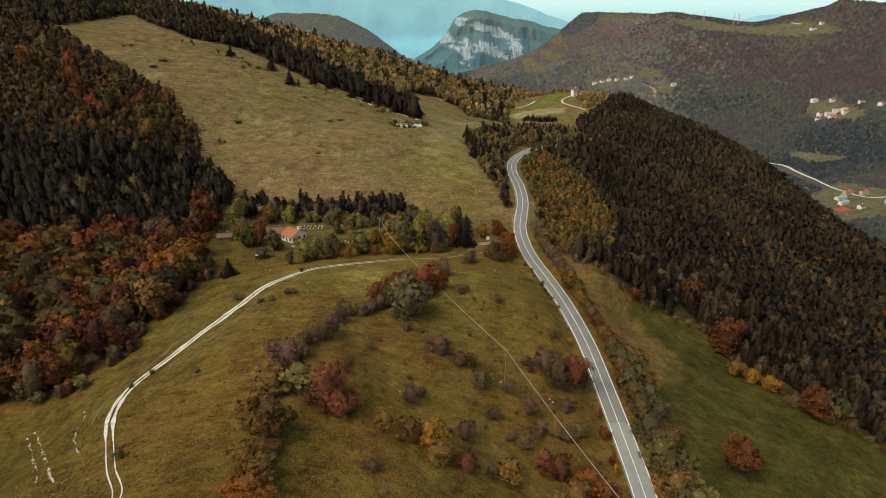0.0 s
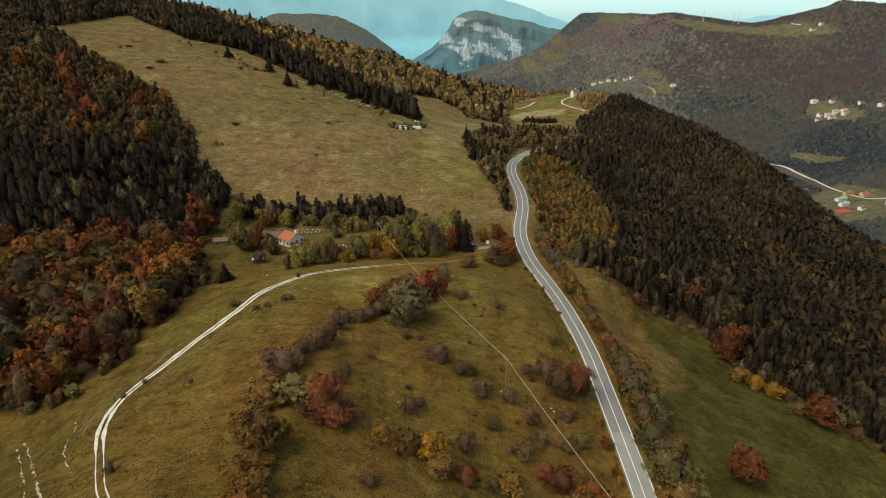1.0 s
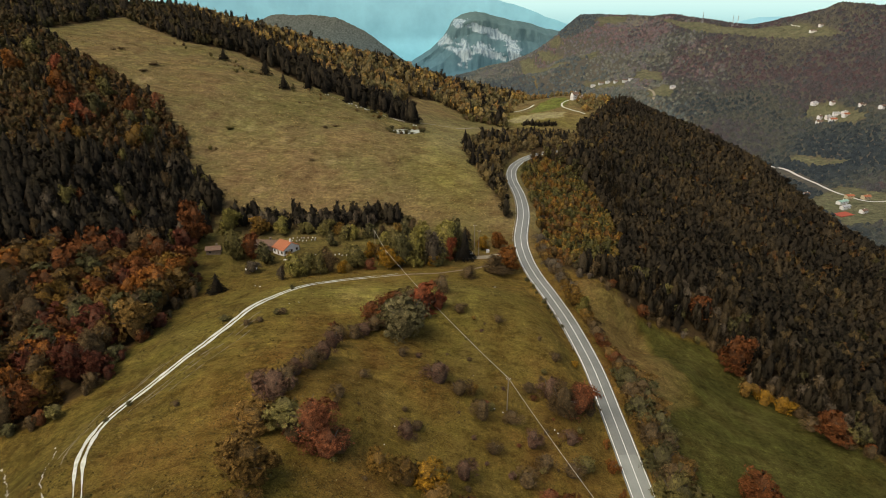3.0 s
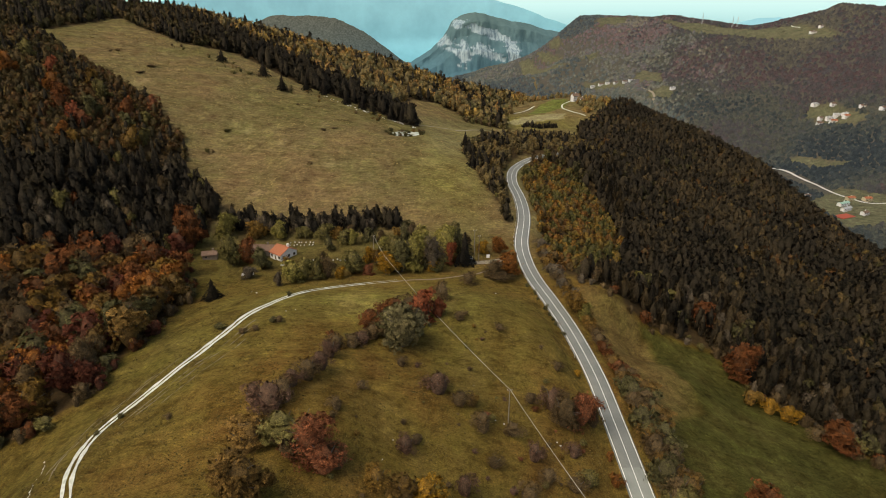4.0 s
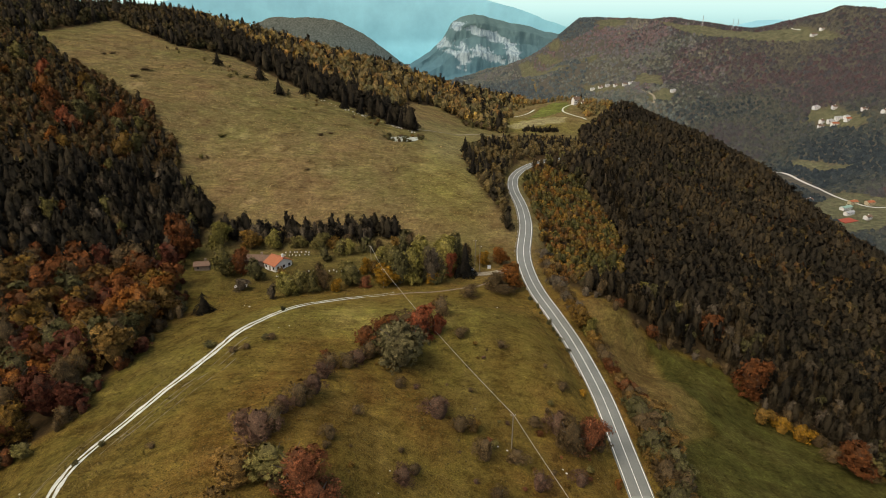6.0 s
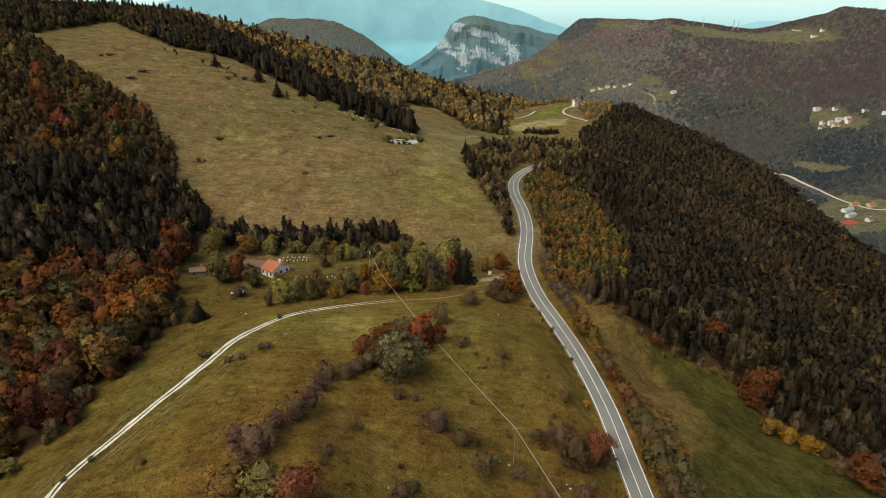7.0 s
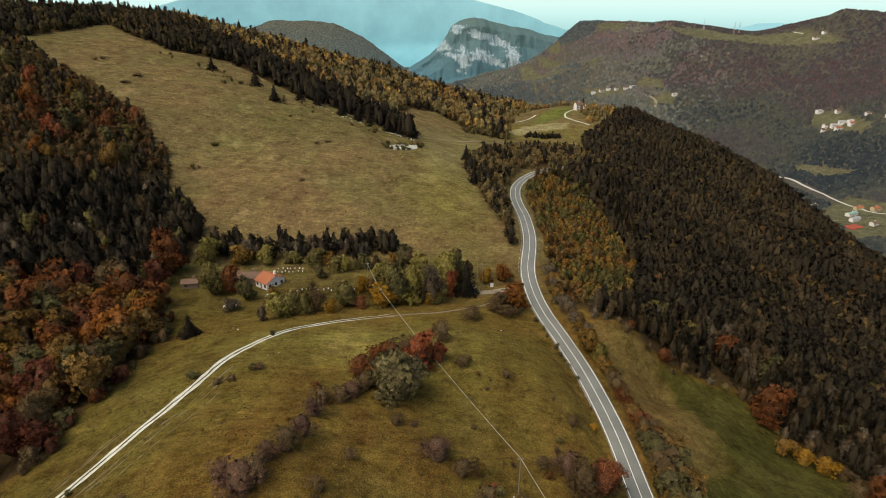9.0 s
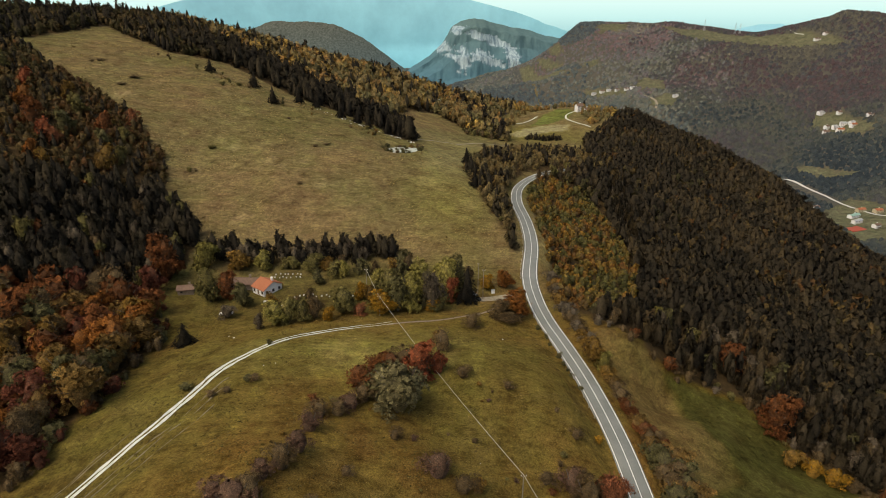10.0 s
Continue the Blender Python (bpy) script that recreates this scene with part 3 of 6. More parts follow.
def leaf_cloud(lobes, count, size, seed, flat=0.75, loose=0.5):
    """Leaf clumps as small bent quads in a loose shell of lobes (x, y, z, r): uneven outline, gaps between."""
    r = np.random.default_rng(seed)
    lobes = np.asarray(lobes, float)
    wts = lobes[:, 3] ** 2
    pick = r.choice(len(lobes), count, p=wts / wts.sum())
    d = r.normal(size=(count, 3))
    d /= np.linalg.norm(d, axis=1)[:, None]
    d[:, 2] = np.where(d[:, 2] < -0.35, -d[:, 2], d[:, 2])
    reach = r.uniform(0.35, 1.0, count) ** 0.5 * np.where(r.random(count) < 0.18, r.uniform(1.05, 1.4, count), 1.0)
    c = lobes[pick, :3] + d * (lobes[pick, 3] * reach)[:, None] * np.array([1, 1, flat])
    nrm = d * 0.7 + r.normal(size=(count, 3)) * loose + np.array([0, 0, 0.25])
    nrm /= np.linalg.norm(nrm, axis=1)[:, None]
    a = np.cross(nrm, r.normal(size=(count, 3)))
    a /= np.linalg.norm(a, axis=1)[:, None]
    bb = np.cross(nrm, a)
    s = size * r.uniform(0.5, 1.5, (count, 1))
    lift = nrm * s * 0.35
    v = np.stack([c - a * s - bb * s * 0.5 - lift, c + a * s * 0.6 - bb * s, c + a * s + bb * s * 0.6 - lift, c - a * s * 0.5 + bb * s + lift * 0.5], 1)
    mid = (lobes[:, :3] * wts[:, None]).sum(0) / wts.sum()
    round_out = c - mid
    round_out /= np.linalg.norm(round_out, axis=1)[:, None] + 1e-6
    return faced(v.copy(), count, d * 0.5 + round_out * 0.5 + nrm * 0.7 + np.array([0, 0, 0.12]))


def tube(points, radii, sides=6):
    """A tapered limb along points."""
    points, out = np.asarray(points, float), []
    ang = np.arange(sides) * 2 * math.pi / sides
    for i, p in enumerate(points):
        t = points[min(i + 1, len(points) - 1)] - points[max(i - 1, 0)]
        t /= np.linalg.norm(t)
        u = np.cross(t, [0.3, 0.9, 0.2])
        u /= np.linalg.norm(u)
        w = np.cross(t, u)
        out.append(p + radii[i] * (np.cos(ang)[:, None] * u + np.sin(ang)[:, None] * w))
    v = np.vstack(out)
    k = np.arange(sides)
    f = [np.stack([i * sides + k, i * sides + (k + 1) % sides, (i + 1) * sides + (k + 1) % sides, (i + 1) * sides + k], 1) for i in range(len(points) - 1)]
    return v, np.vstack(f)


def join(parts):
    vs, fs, k = [], [], 0
    for v, f in parts:
        vs.append(v)
        fs.append(f + k)
        k += len(v)
    return np.vstack(vs), np.vstack(fs)


def broad_lobes(h, w, seed, low=0.30):
    """Lobes of a broad crown for a tree of height h and width w."""
    r = np.random.default_rng(seed)
    out = [(0, 0, h * 0.60, w * 0.27), (0.05 * w, 0, h * 0.78, w * 0.18), (0, 0, h * 0.30, w * 0.34), (0, 0, h * 0.46, w * 0.34)]
    for i in range(24):
        z = h * (low + (0.92 - low) * ((i * 0.618 + r.uniform(0, 0.2)) % 1) ** 1.25)
        k = max(0.20, 1 - ((z / h - 0.36) / 0.64) ** 2) ** 0.5
        a = i * 2.4 + r.uniform(-0.5, 0.5)
        e = w * r.uniform(0.26, 0.40) * k
        out.append((math.cos(a) * e, math.sin(a) * e, z, w * r.uniform(0.08, 0.17)))
    return out


def broad_trunk(h, w, seed):
    r = np.random.default_rng(seed)
    parts = [tube([(0, 0, -0.6), (0.05, 0, h * 0.2), (r.uniform(-.2, .2), r.uniform(-.2, .2), h * 0.5), (r.uniform(-.3, .3), r.uniform(-.3, .3), h * 0.85)], [h * 0.030, h * 0.024, h * 0.016, h * 0.004])]
    for i in range(6):
        a, z = i * 2.4 + r.uniform(-.4, .4), h * r.uniform(0.22, 0.55)
        e = w * r.uniform(0.28, 0.42)
        parts.append(tube([(0, 0, z), (math.cos(a) * e * 0.5, math.sin(a) * e * 0.5, z + h * 0.10), (math.cos(a) * e, math.sin(a) * e, z + h * 0.24)], [h * 0.012, h * 0.008, h * 0.002], 4))
    return join(parts)


def cone_crown(h, w, count, seed, base=0.06, power=0.75, tuft=1.0, droop=1.0):
    """A conifer's crown: sloping bough tufts, uneven, thinning to the tip."""
    r = np.random.default_rng(seed)
    s = np.sort(r.uniform(0, 1, count) ** 1.35)
    z = h * (base + (1 - base) * s)
    a = np.arange(count) * 2.39996 + r.uniform(-0.7, 0.7, count)
    full = w * 0.5 * (1 - s) ** power + 0.010 * h
    reach = full * r.uniform(0.45, 1.15, count)
    up = np.array([0, 0, 1.0])
    out = np.stack([np.cos(a), np.sin(a), 0 * a], 1)
    side = np.stack([-np.sin(a), np.cos(a), 0 * a], 1)
    size = (full * r.uniform(0.22, 0.40, count) + 0.014 * h)[:, None] * tuft
    slope = droop * r.uniform(0.12, 0.65, count)[:, None]
    along = out - up * slope
    mid = out * (reach - size[:, 0] * 0.4)[:, None] + z[:, None] * up
    twist = up * (r.uniform(-0.4, 0.4, count)[:, None] * size)
    v = np.stack([mid - along * size * 0.9, mid + side * size * 0.8 + twist, mid + along * size * r.uniform(0.7, 1.3, (count, 1)), mid - side * size * 0.8 - twist], 1)
    k = count * 4
    top = np.array([(-0.015 * h, 0, h * 0.94), (0.015 * h, 0, h * 0.94), (0.004 * h, 0.01 * h, h * 1.04), (0, 0.02 * h, h * 0.94)])
    v = np.concatenate([v, top[None]])
    n = np.vstack([out + up * 0.45 + r.normal(size=(count, 3)) * 0.22, [[0, -0.3, 1]]])
    return faced(v, count + 1, n)


def straight_trunk(h, k=0.014):
    return tube([(0, 0, -0.8), (0, 0, h * 0.5), (0, 0, h * 0.95)], [h * k, h * k * 0.6, h * 0.003], 5)


def in_region(poly, spacing, seed, avoid=None, jitter=0.45):
    """Places in a plan outline on a jittered grid."""
    r = np.random.default_rng(seed)
    p = np.array(poly)
    xs, ys = np.arange(p[:, 0].min(), p[:, 0].max(), spacing), np.arange(p[:, 1].min(), p[:, 1].max(), spacing)
    X, Y = np.meshgrid(xs, ys)
    X, Y = X.ravel() + r.uniform(-jitter, jitter, X.size) * spacing, Y.ravel() + r.uniform(-jitter, jitter, Y.size) * spacing
    k = inside(poly, X, Y)
    X, Y = X[k], Y[k]
    d = np.full(len(X), 1e9)
    for q in ROAD_LINE:
        d = np.minimum(d, np.hypot(X - q[0], Y - q[1]))
    k = d > 6.5
    if avoid is not None:
        k &= ~avoid(X, Y)
    return X[k], Y[k]


def wood(name, label, kinds, X, Y, sizes, tints, mats, seed, sink=0.3):
    """One joined wood: trees of the given kinds (verts, faces, normals of unit height) set at X, Y."""
    r = np.random.default_rng(seed)
    Z = height(X, Y)
    vs, fs, ts, ns, cs, k = [], [], [], [], [], 0
    which = r.integers(0, len(kinds), len(X))
    for i, kind in enumerate(kinds):
        v, f, nv = kind[:3]
        q = np.where(which == i)[0]
        if not len(q):
            continue
        a = r.uniform(0, 2 * math.pi, len(q))
        s = sizes[q]
        wide = s * r.uniform(0.85, 1.2, len(q))
        ca, sa = np.cos(a) * wide, np.sin(a) * wide
        x = v[None, :, 0] * ca[:, None] - v[None, :, 1] * sa[:, None] + X[q][:, None]
        y = v[None, :, 0] * sa[:, None] + v[None, :, 1] * ca[:, None] + Y[q][:, None]
        z = v[None, :, 2] * s[:, None] + Z[q][:, None] - sink
        vs.append(np.stack([x, y, z], -1).reshape(-1, 3))
        fs.append((f[None] + (np.arange(len(q)) * len(v))[:, None, None] + k).reshape(-1, 4))
        c1, s1 = np.cos(a)[:, None], np.sin(a)[:, None]
        ns.append(np.stack([nv[None, :, 0] * c1 - nv[None, :, 1] * s1, nv[None, :, 0] * s1 + nv[None, :, 1] * c1, np.repeat(nv[None, :, 2], len(q), 0)], -1).reshape(-1, 3))
        ts.append(np.repeat(tints[q], len(v)))
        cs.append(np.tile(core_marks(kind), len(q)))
        k += len(q) * len(v)
    me = mesh_from(name, np.vstack(vs), np.vstack(fs), mats, True, np.vstack(ns))
    put_attr(me, "tint", np.concatenate(ts))
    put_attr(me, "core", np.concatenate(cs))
    return tagged(new(name, me), label, "woodland", kind="stuff")



def spire_lobes(seed, low=0.25, wide=0.16):
    """Lobes of a tall, narrow, ragged crown of unit height."""
    r = np.random.default_rng(seed)
    out = []
    for i in range(12):
        z = low + (0.98 - low) * i / 11
        k = math.sin(math.pi * (0.18 + 0.80 * (z - low) / (1 - low))) ** 0.8
        a = i * 2.4 + r.uniform(-.6, .6)
        out.append((math.cos(a) * wide * 0.5 * k, math.sin(a) * wide * 0.5 * k, z, max(0.03, wide * k * r.uniform(0.5, 0.9))))
    return out


def plump_lobes(seed, low=0.16, wide=0.5, tip=0.85):
    """Lobes of a conifer with a soft, rounded, tapering crown of unit height."""
    r = np.random.default_rng(seed)
    out = [(0, 0, 0.45, wide * 0.26), (0, 0, 0.70, wide * 0.20), (0, 0, 0.90, wide * 0.10)]
    for i in range(16):
        z = low + (0.92 - low) * ((i * 0.618 + r.uniform(0, 0.1)) % 1)
        k = (1 - ((z - low) / (1 - low)) ** 1.6) ** tip
        a = i * 2.4 + r.uniform(-.5, .5)
        out.append((math.cos(a) * wide * 0.36 * k, math.sin(a) * wide * 0.36 * k, z, wide * (0.07 + 0.13 * k) * r.uniform(0.8, 1.25)))
    return out


# unit-height kinds for the joined woods
SMALL_CORE = [(0.05, 0.14), (0.30, 0.27), (0.62, 0.21), (0.93, 0.03)]
PINES = [filled(leaf_cloud(plump_lobes(s, 0.14, w), 36, 0.082, s, 1.1), core(slim(SMALL_CORE, w * 1.15), s, 5)) for s, w in ((1, 0.52), (2, 0.60), (6, 0.68), (7, 0.56), (3, 0.78), (4, 0.64))]
PINES_FAR = [filled(leaf_cloud(plump_lobes(s, 0.10, w), 15, 0.115, s, 1.1), core(slim(SMALL_CORE, w * 1.2), s, 5)) for s, w in ((1, 0.52), (2, 0.60), (6, 0.68), (3, 0.62))]
SPRUCES = [filled(cone_crown(1, 0.56, 40, s, 0.03, 0.72, 1.1, 1.7), core(slim(SMALL_CORE, 0.50), s, 5)) for s in (5, 6)] + [filled(leaf_cloud(plump_lobes(s, 0.08, 0.62), 40, 0.090, s, 1.1), core(slim(SMALL_CORE, 0.52), s, 5)) for s in (7, 8)]
ROUNDS = [filled(leaf_cloud(broad_lobes(1, 0.95, s, 0.14), 66, 0.088, s), core(slim(BROAD_CORE, 0.66), s, 6)) for s in (8, 9, 10, 11)]
ROUNDS_FAR = [filled(leaf_cloud(broad_lobes(1, 1.05, s, 0.10), 34, 0.130, s, 0.75, 0.35), core(slim(BROAD_CORE, 0.56), s, 5)) for s in (8, 9, 10, 11)]


def far_crown(seed, w=1.05):
    """A far tree's crown, one unit high: an uneven rounded head of leaf masses."""
    r = np.random.default_rng(seed)
    ang = np.arange(4) * math.pi / 2 + r.uniform(0, 6)
    rings = []
    for z, q in ((0.0, 0.44), (0.60, 0.46), (1.0, 0.07)):
        e = w * q * r.uniform(0.65, 1.3, 4)
        rings.append(np.c_[np.cos(ang) * e, np.sin(ang) * e, z + r.uniform(-0.16, 0.16, 4)])
    v = np.vstack(rings)
    f = np.vstack([np.stack([i * 4 + np.arange(4), i * 4 + (np.arange(4) + 1) % 4, (i + 1) * 4 + (np.arange(4) + 1) % 4, (i + 1) * 4 + np.arange(4)], 1) for i in range(2)])
    n = v - np.array([0, 0, 0.15])
    n = n / np.linalg.norm(n, axis=1)[:, None] * 0.7 + r.normal(size=v.shape) * 0.25 + np.array([0, 0, 0.75])
    return v, f, n / np.linalg.norm(n, axis=1)[:, None]


FAR_ROUNDS = [far_crown(s, 1.25) for s in range(12, 20)]


def tint_field(X, Y, scale, seed, spread=0.25):
    r = np.random.default_rng(seed)
    return np.clip(0.5 + 0.45 * fbm(X / scale, Y / scale, 3, seed) + r.normal(0, spread, len(X)), 0.02, 0.98)


def sizes_of(X, lo, hi, seed):
    return np.random.default_rng(seed).triangular(lo, (lo + hi) / 2, hi, len(X))


# single plants: an empty at the foot with trunk and crown, on shared meshes
BROAD_CROWNS = [filled(leaf_cloud(broad_lobes(1, 1, s, 0.10), 640, 0.042, s, 0.9), core(slim(BROAD_CORE, 0.58), s, 6)) for s in (51, 52, 53, 54, 55)]
LOW_CROWNS = [filled(leaf_cloud(broad_lobes(1, 1, s, 0.10), 300, 0.058, s, 0.9), core(slim(BROAD_CORE, 0.62), s, 6)) for s in (51, 52, 53, 54, 55)]
BROAD_TRUNKS = [broad_trunk(1, 1, s) for s in (51, 52, 53, 54, 55)]
SHRUB_LOBES = {s: [(math.cos(i * 2.4 + s) * 0.34 * ((i * 7 + s) % 5) / 4, math.sin(i * 2.4 + s) * 0.34 * ((i * 7 + s) % 5) / 4, 0.18 + 0.62 * ((i * 37 + s * 3) % 14) / 14 * (1 - 0.35 * ((i * 7 + s) % 5) / 4), 0.13 + 0.1 * ((i + s) % 3) / 2) for i in range(16)] for s in (61, 62, 63, 64)}
SHRUB_CROWNS = [filled(leaf_cloud(SHRUB_LOBES[s], 270, 0.058, s, 1.0), core(slim(SHRUB_CORE, 0.56), s, 6)) for s in (61, 62, 63, 64)]
BIG_SHRUB_CROWNS = [filled(leaf_cloud(SHRUB_LOBES[s], 820, 0.037, s, 1.0), core(slim(SHRUB_CORE, 0.54), s, 8)) for s in (61, 62, 63, 64)]
BIG_CROWNS = [filled(leaf_cloud(broad_lobes(1, 1, s, 0.08), 1250, 0.034, s, 0.9), core(slim(BROAD_CORE, 0.56), s, 8)) for s in (51, 52, 53, 54, 55)]
FIR_CROWNS = [filled(cone_crown(1, 1.0, 210, s, 0.03, 0.8, 0.8), core(slim(CONE_CORE, 0.95), s, 8)) for s in (71, 72, 73)]
LARCH_CROWNS = [filled(leaf_cloud(plump_lobes(s, 0.10, 1.0), 190, 0.062, s, 0.75), core(slim(SMALL_CORE, 1.05), s, 6)) for s in (74, 75, 76)]
PINE_CROWNS = [leaf_cloud([(x * 2.4, y * 2.4, z, r * 2.2) for x, y, z, r in spire_lobes(s, 0.22, 0.2)], 360, 0.034, s, 0.55) for s in (81, 82, 83)]
STICK_CROWNS = [leaf_cloud([(0, 0, 0.82, 0.30), (0.15, 0.1, 0.72, 0.22), (-0.15, -0.05, 0.66, 0.2), (0.02, -0.12, 0.93, 0.16)], 130, 0.06, s, 0.45) for s in (91, 92)]
M_PALEBARK = plain("pale_pine_bark", (0.16, 0.13, 0.10), (0.30, 0.25, 0.20), 2.0, 0.95, 0.1, 0, 0.05)
plant_meshes = {}


def plant_mesh(kind, i, mat):
    key = (kind, i, mat.name)
    if key not in plant_meshes:
        crown = {"broad": BROAD_CROWNS, "plain": LOW_CROWNS, "tall": BIG_CROWNS, "shrub": SHRUB_CROWNS, "bush": BIG_SHRUB_CROWNS, "fir": FIR_CROWNS, "larch": LARCH_CROWNS, "pine": PINE_CROWNS, "stick": STICK_CROWNS}[kind][i]
        plant_meshes[key] = mesh_from("crown", crown[0], crown[1], [mat], True, crown[2])
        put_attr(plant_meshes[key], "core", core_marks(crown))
    return plant_meshes[key]


def stem_mesh(kind, i):
    key = (kind, i, "stem")
    if key not in plant_meshes:
        if kind in ("broad", "tall", "plain"):
            v, f = BROAD_TRUNKS[i]
        elif kind in ("shrub", "bush"):
            v, f = join([tube([(0, 0, -0.08), (math.cos(a) * 0.1, math.sin(a) * 0.1, 0.3), (math.cos(a) * 0.25, math.sin(a) * 0.25, 0.7)], [0.03, 0.02, 0.004], 4) for a in (0.3, 1.7, 2.9, 4.1, 5.3)])
        else:
            v, f = straight_trunk(1, 0.016)
        plant_meshes[key] = mesh_from("trunk", v, f, [M_PALEBARK if kind == "stick" else M_BARK])
    return plant_meshes[key]


plant_count = itertools.count()


def plant(kind, name, x, y, h, w, mat, label, category, group, rnd=None):
    """One tree or shrub, h metres high and w wide, on the ground at x, y."""
    i = next(plant_count)
    a = (i * 2.399) % (2 * math.pi)
    foot = new(name)
    foot.empty_display_size = 0.5
    foot.matrix_basis = Matrix.LocRotScale((x, y, float(height(x, y)[0]) - 0.05), Euler((0, 0, a)), (w, w, h))
    if kind == "shrub" and w > 5.5 and name != "edge_shrub" and not (name == "hedge_shrub" and x > 66):
        kind = "bush"
    nvar = {"broad": 5, "tall": 5, "plain": 5, "shrub": 4, "bush": 4, "fir": 3, "larch": 3, "pine": 3, "stick": 2}[kind]
    for nm, me in (("trunk", stem_mesh(kind, i % nvar)), ("foliage" if kind in ("shrub", "bush") else "crown", plant_mesh(kind, i % nvar, mat))):
        ob = new(nm, me)
        ob.parent = foot
    return tagged(foot, label, category, group)


WORDS = dict(olive="olive green", moss="dull green", umber="brown", rust="rust-coloured", red="bright red", redp="faded crimson", redd="dark red", ochre="ochre yellow", gold="golden yellow",
             orange="orange", twig="half-bare grey", purple="dark purplish", lime="yellow-green", bronze="bronze-brown", twigmoss="grey-green")

# ---- the pine wood below the road ----
SCRUB_PLOT = [(50, 268), (60, 258), (88, 292), (106, 340), (110, 385), (112, 430), (100, 462), (80, 472), (56, 450)]
NEAR_PINES = [(62, 253), (80, 244), (100, 244), (117, 244), (125, 233), (133, 219), (146, 206), (162, 180), (185, 138), (215, 150), (190, 215), (160, 262), (128, 290), (96, 292)]
X, Y = in_region(RIGHT_WOOD, 5.2, 21, lambda x, y: inside(SCRUB_PLOT, x, y))
sz = sizes_of(X, 8, 14, 3) * np.interp(X, [230, 290], [1.0, 1.25])
near = inside(NEAR_PINES, X, Y)
near[np.where(near)[0][290:]] = False
pr = np.random.default_rng(31)
for x, y, h in zip(X[near], Y[near], sz[near]):
    k = pr.random()
    if k < 0.80:
        plant("larch" if k < 0.68 else "fir", "pine_tree", x, y, h, h * pr.uniform(0.46, 0.62), M_PINE, "dark brownish-green pine at the edge of dense woodland", "pine tree", "pines at the wood's edge")
    else:
        plant("plain", "woodland_tree", x, y, h * 0.8, h * pr.uniform(0.55, 0.7), TONES[pr.choice(["umber", "umber", "moss", "twig", "twig"])], "dull brown deciduous tree among pines at a wood's edge", "tree", "deciduous trees at the wood's edge")
far = ~near
mixed = np.random.default_rng(37).random(len(X)) < 0.13 + 0.10 * fbm(X / 60, Y / 60, 2, 38)
k = far & (Y < 400) & ~mixed
wood("pine_wood", "dense dark pine and larch wood on a steep slope", PINES, X[k], Y[k], sz[k], np.clip(tint_field(X[k], Y[k], 45, 4, 0.34) * 0.95, 0, 1), [M_PINE_J], 5)
k = far & (Y >= 400) & ~mixed
wood("upper_pine_wood", "dense dark pine wood along a ridge crest", PINES_FAR, X[k], Y[k], sz[k], np.clip(tint_field(X[k], Y[k], 45, 4, 0.34) * 0.95, 0, 1), [M_PINE_J], 5)
k = far & mixed
wood("pine_wood_broadleaves", "brown and olive broadleaf trees scattered through a pine wood", ROUNDS_FAR, X[k], Y[k], sz[k] * 0.85, np.clip(tint_field(X[k], Y[k], 30, 39, 0.25) * 0.62, 0, 1), [M_BROAD_J], 39)
for i in range(44):
    s = pr.random()
    x, y = 111 + 24 * s * pr.uniform(0.2, 1.0) + pr.uniform(0, 5), 375 + 100 * s
    plant("stick", "bare_pine", x, y, pr.uniform(13, 18), pr.uniform(3.0, 4.5), M_PINE, "tall pine with a bare pale trunk and small crown", "pine tree", "bare-trunked pines above the scrub")
X, Y = in_region(SCRUB_PLOT, 3.9, 22)
wood("roadside_scrub", "orange and green autumn scrub below the road", ROUNDS, X, Y, sizes_of(X, 2.8, 7.0, 3), tint_field(X, Y, 20, 6, 0.3), [M_SCRUB_J], 6)

for x, y, h in ((70, 465, 8), (75.5, 468, 7), (82, 474.5, 9), (88, 479, 8), (94, 483, 9), (101, 487, 8)):
    plant("plain", "verge_tree", x, y, h, h * 0.9, TONES["umber" if h < 9 else "olive"], "brown broadleaf tree on the inside of a road bend", "tree", "trees at the road bend")

# ---- the autumn wood on the west side ----
X, Y = in_region(LEFT_WOOD, 8.4, 23)
sz = sizes_of(X, 9, 19, 4)
near = (X > -205) & (Y < 300)
near[np.where(near)[0][300:]] = False
TONE_PICK = ["umber"] * 5 + ["bronze"] * 5 + ["rust"] * 4 + ["redd"] * 3 + ["ochre"] * 2 + ["orange"] * 2 + ["moss"] * 2
for x, y, h in zip(X[near], Y[near], sz[near]):
    t = TONE_PICK[int(pr.integers(len(TONE_PICK)))]
    plant("broad" if x > -128 else "plain", "autumn_tree", x, y, h, h * pr.uniform(0.9, 1.15), TONES[t], WORDS[t] + " broadleaf tree in a mixed autumn wood", "tree", "trees of the autumn wood")
far = ~near
wood("autumn_wood", "mixed autumn broadleaf wood in rust, gold and green", ROUNDS, X[far], Y[far], sz[far], tint_field(X[far], Y[far], 25, 7, 0.4), [M_BROAD_J], 7)
X, Y = in_region(LEFT_CONIFERS, 5.0, 24)
sz = sizes_of(X, 8, 18, 5)
near = (X > -190) & (Y < 352)
near[np.where(near)[0][200:]] = False
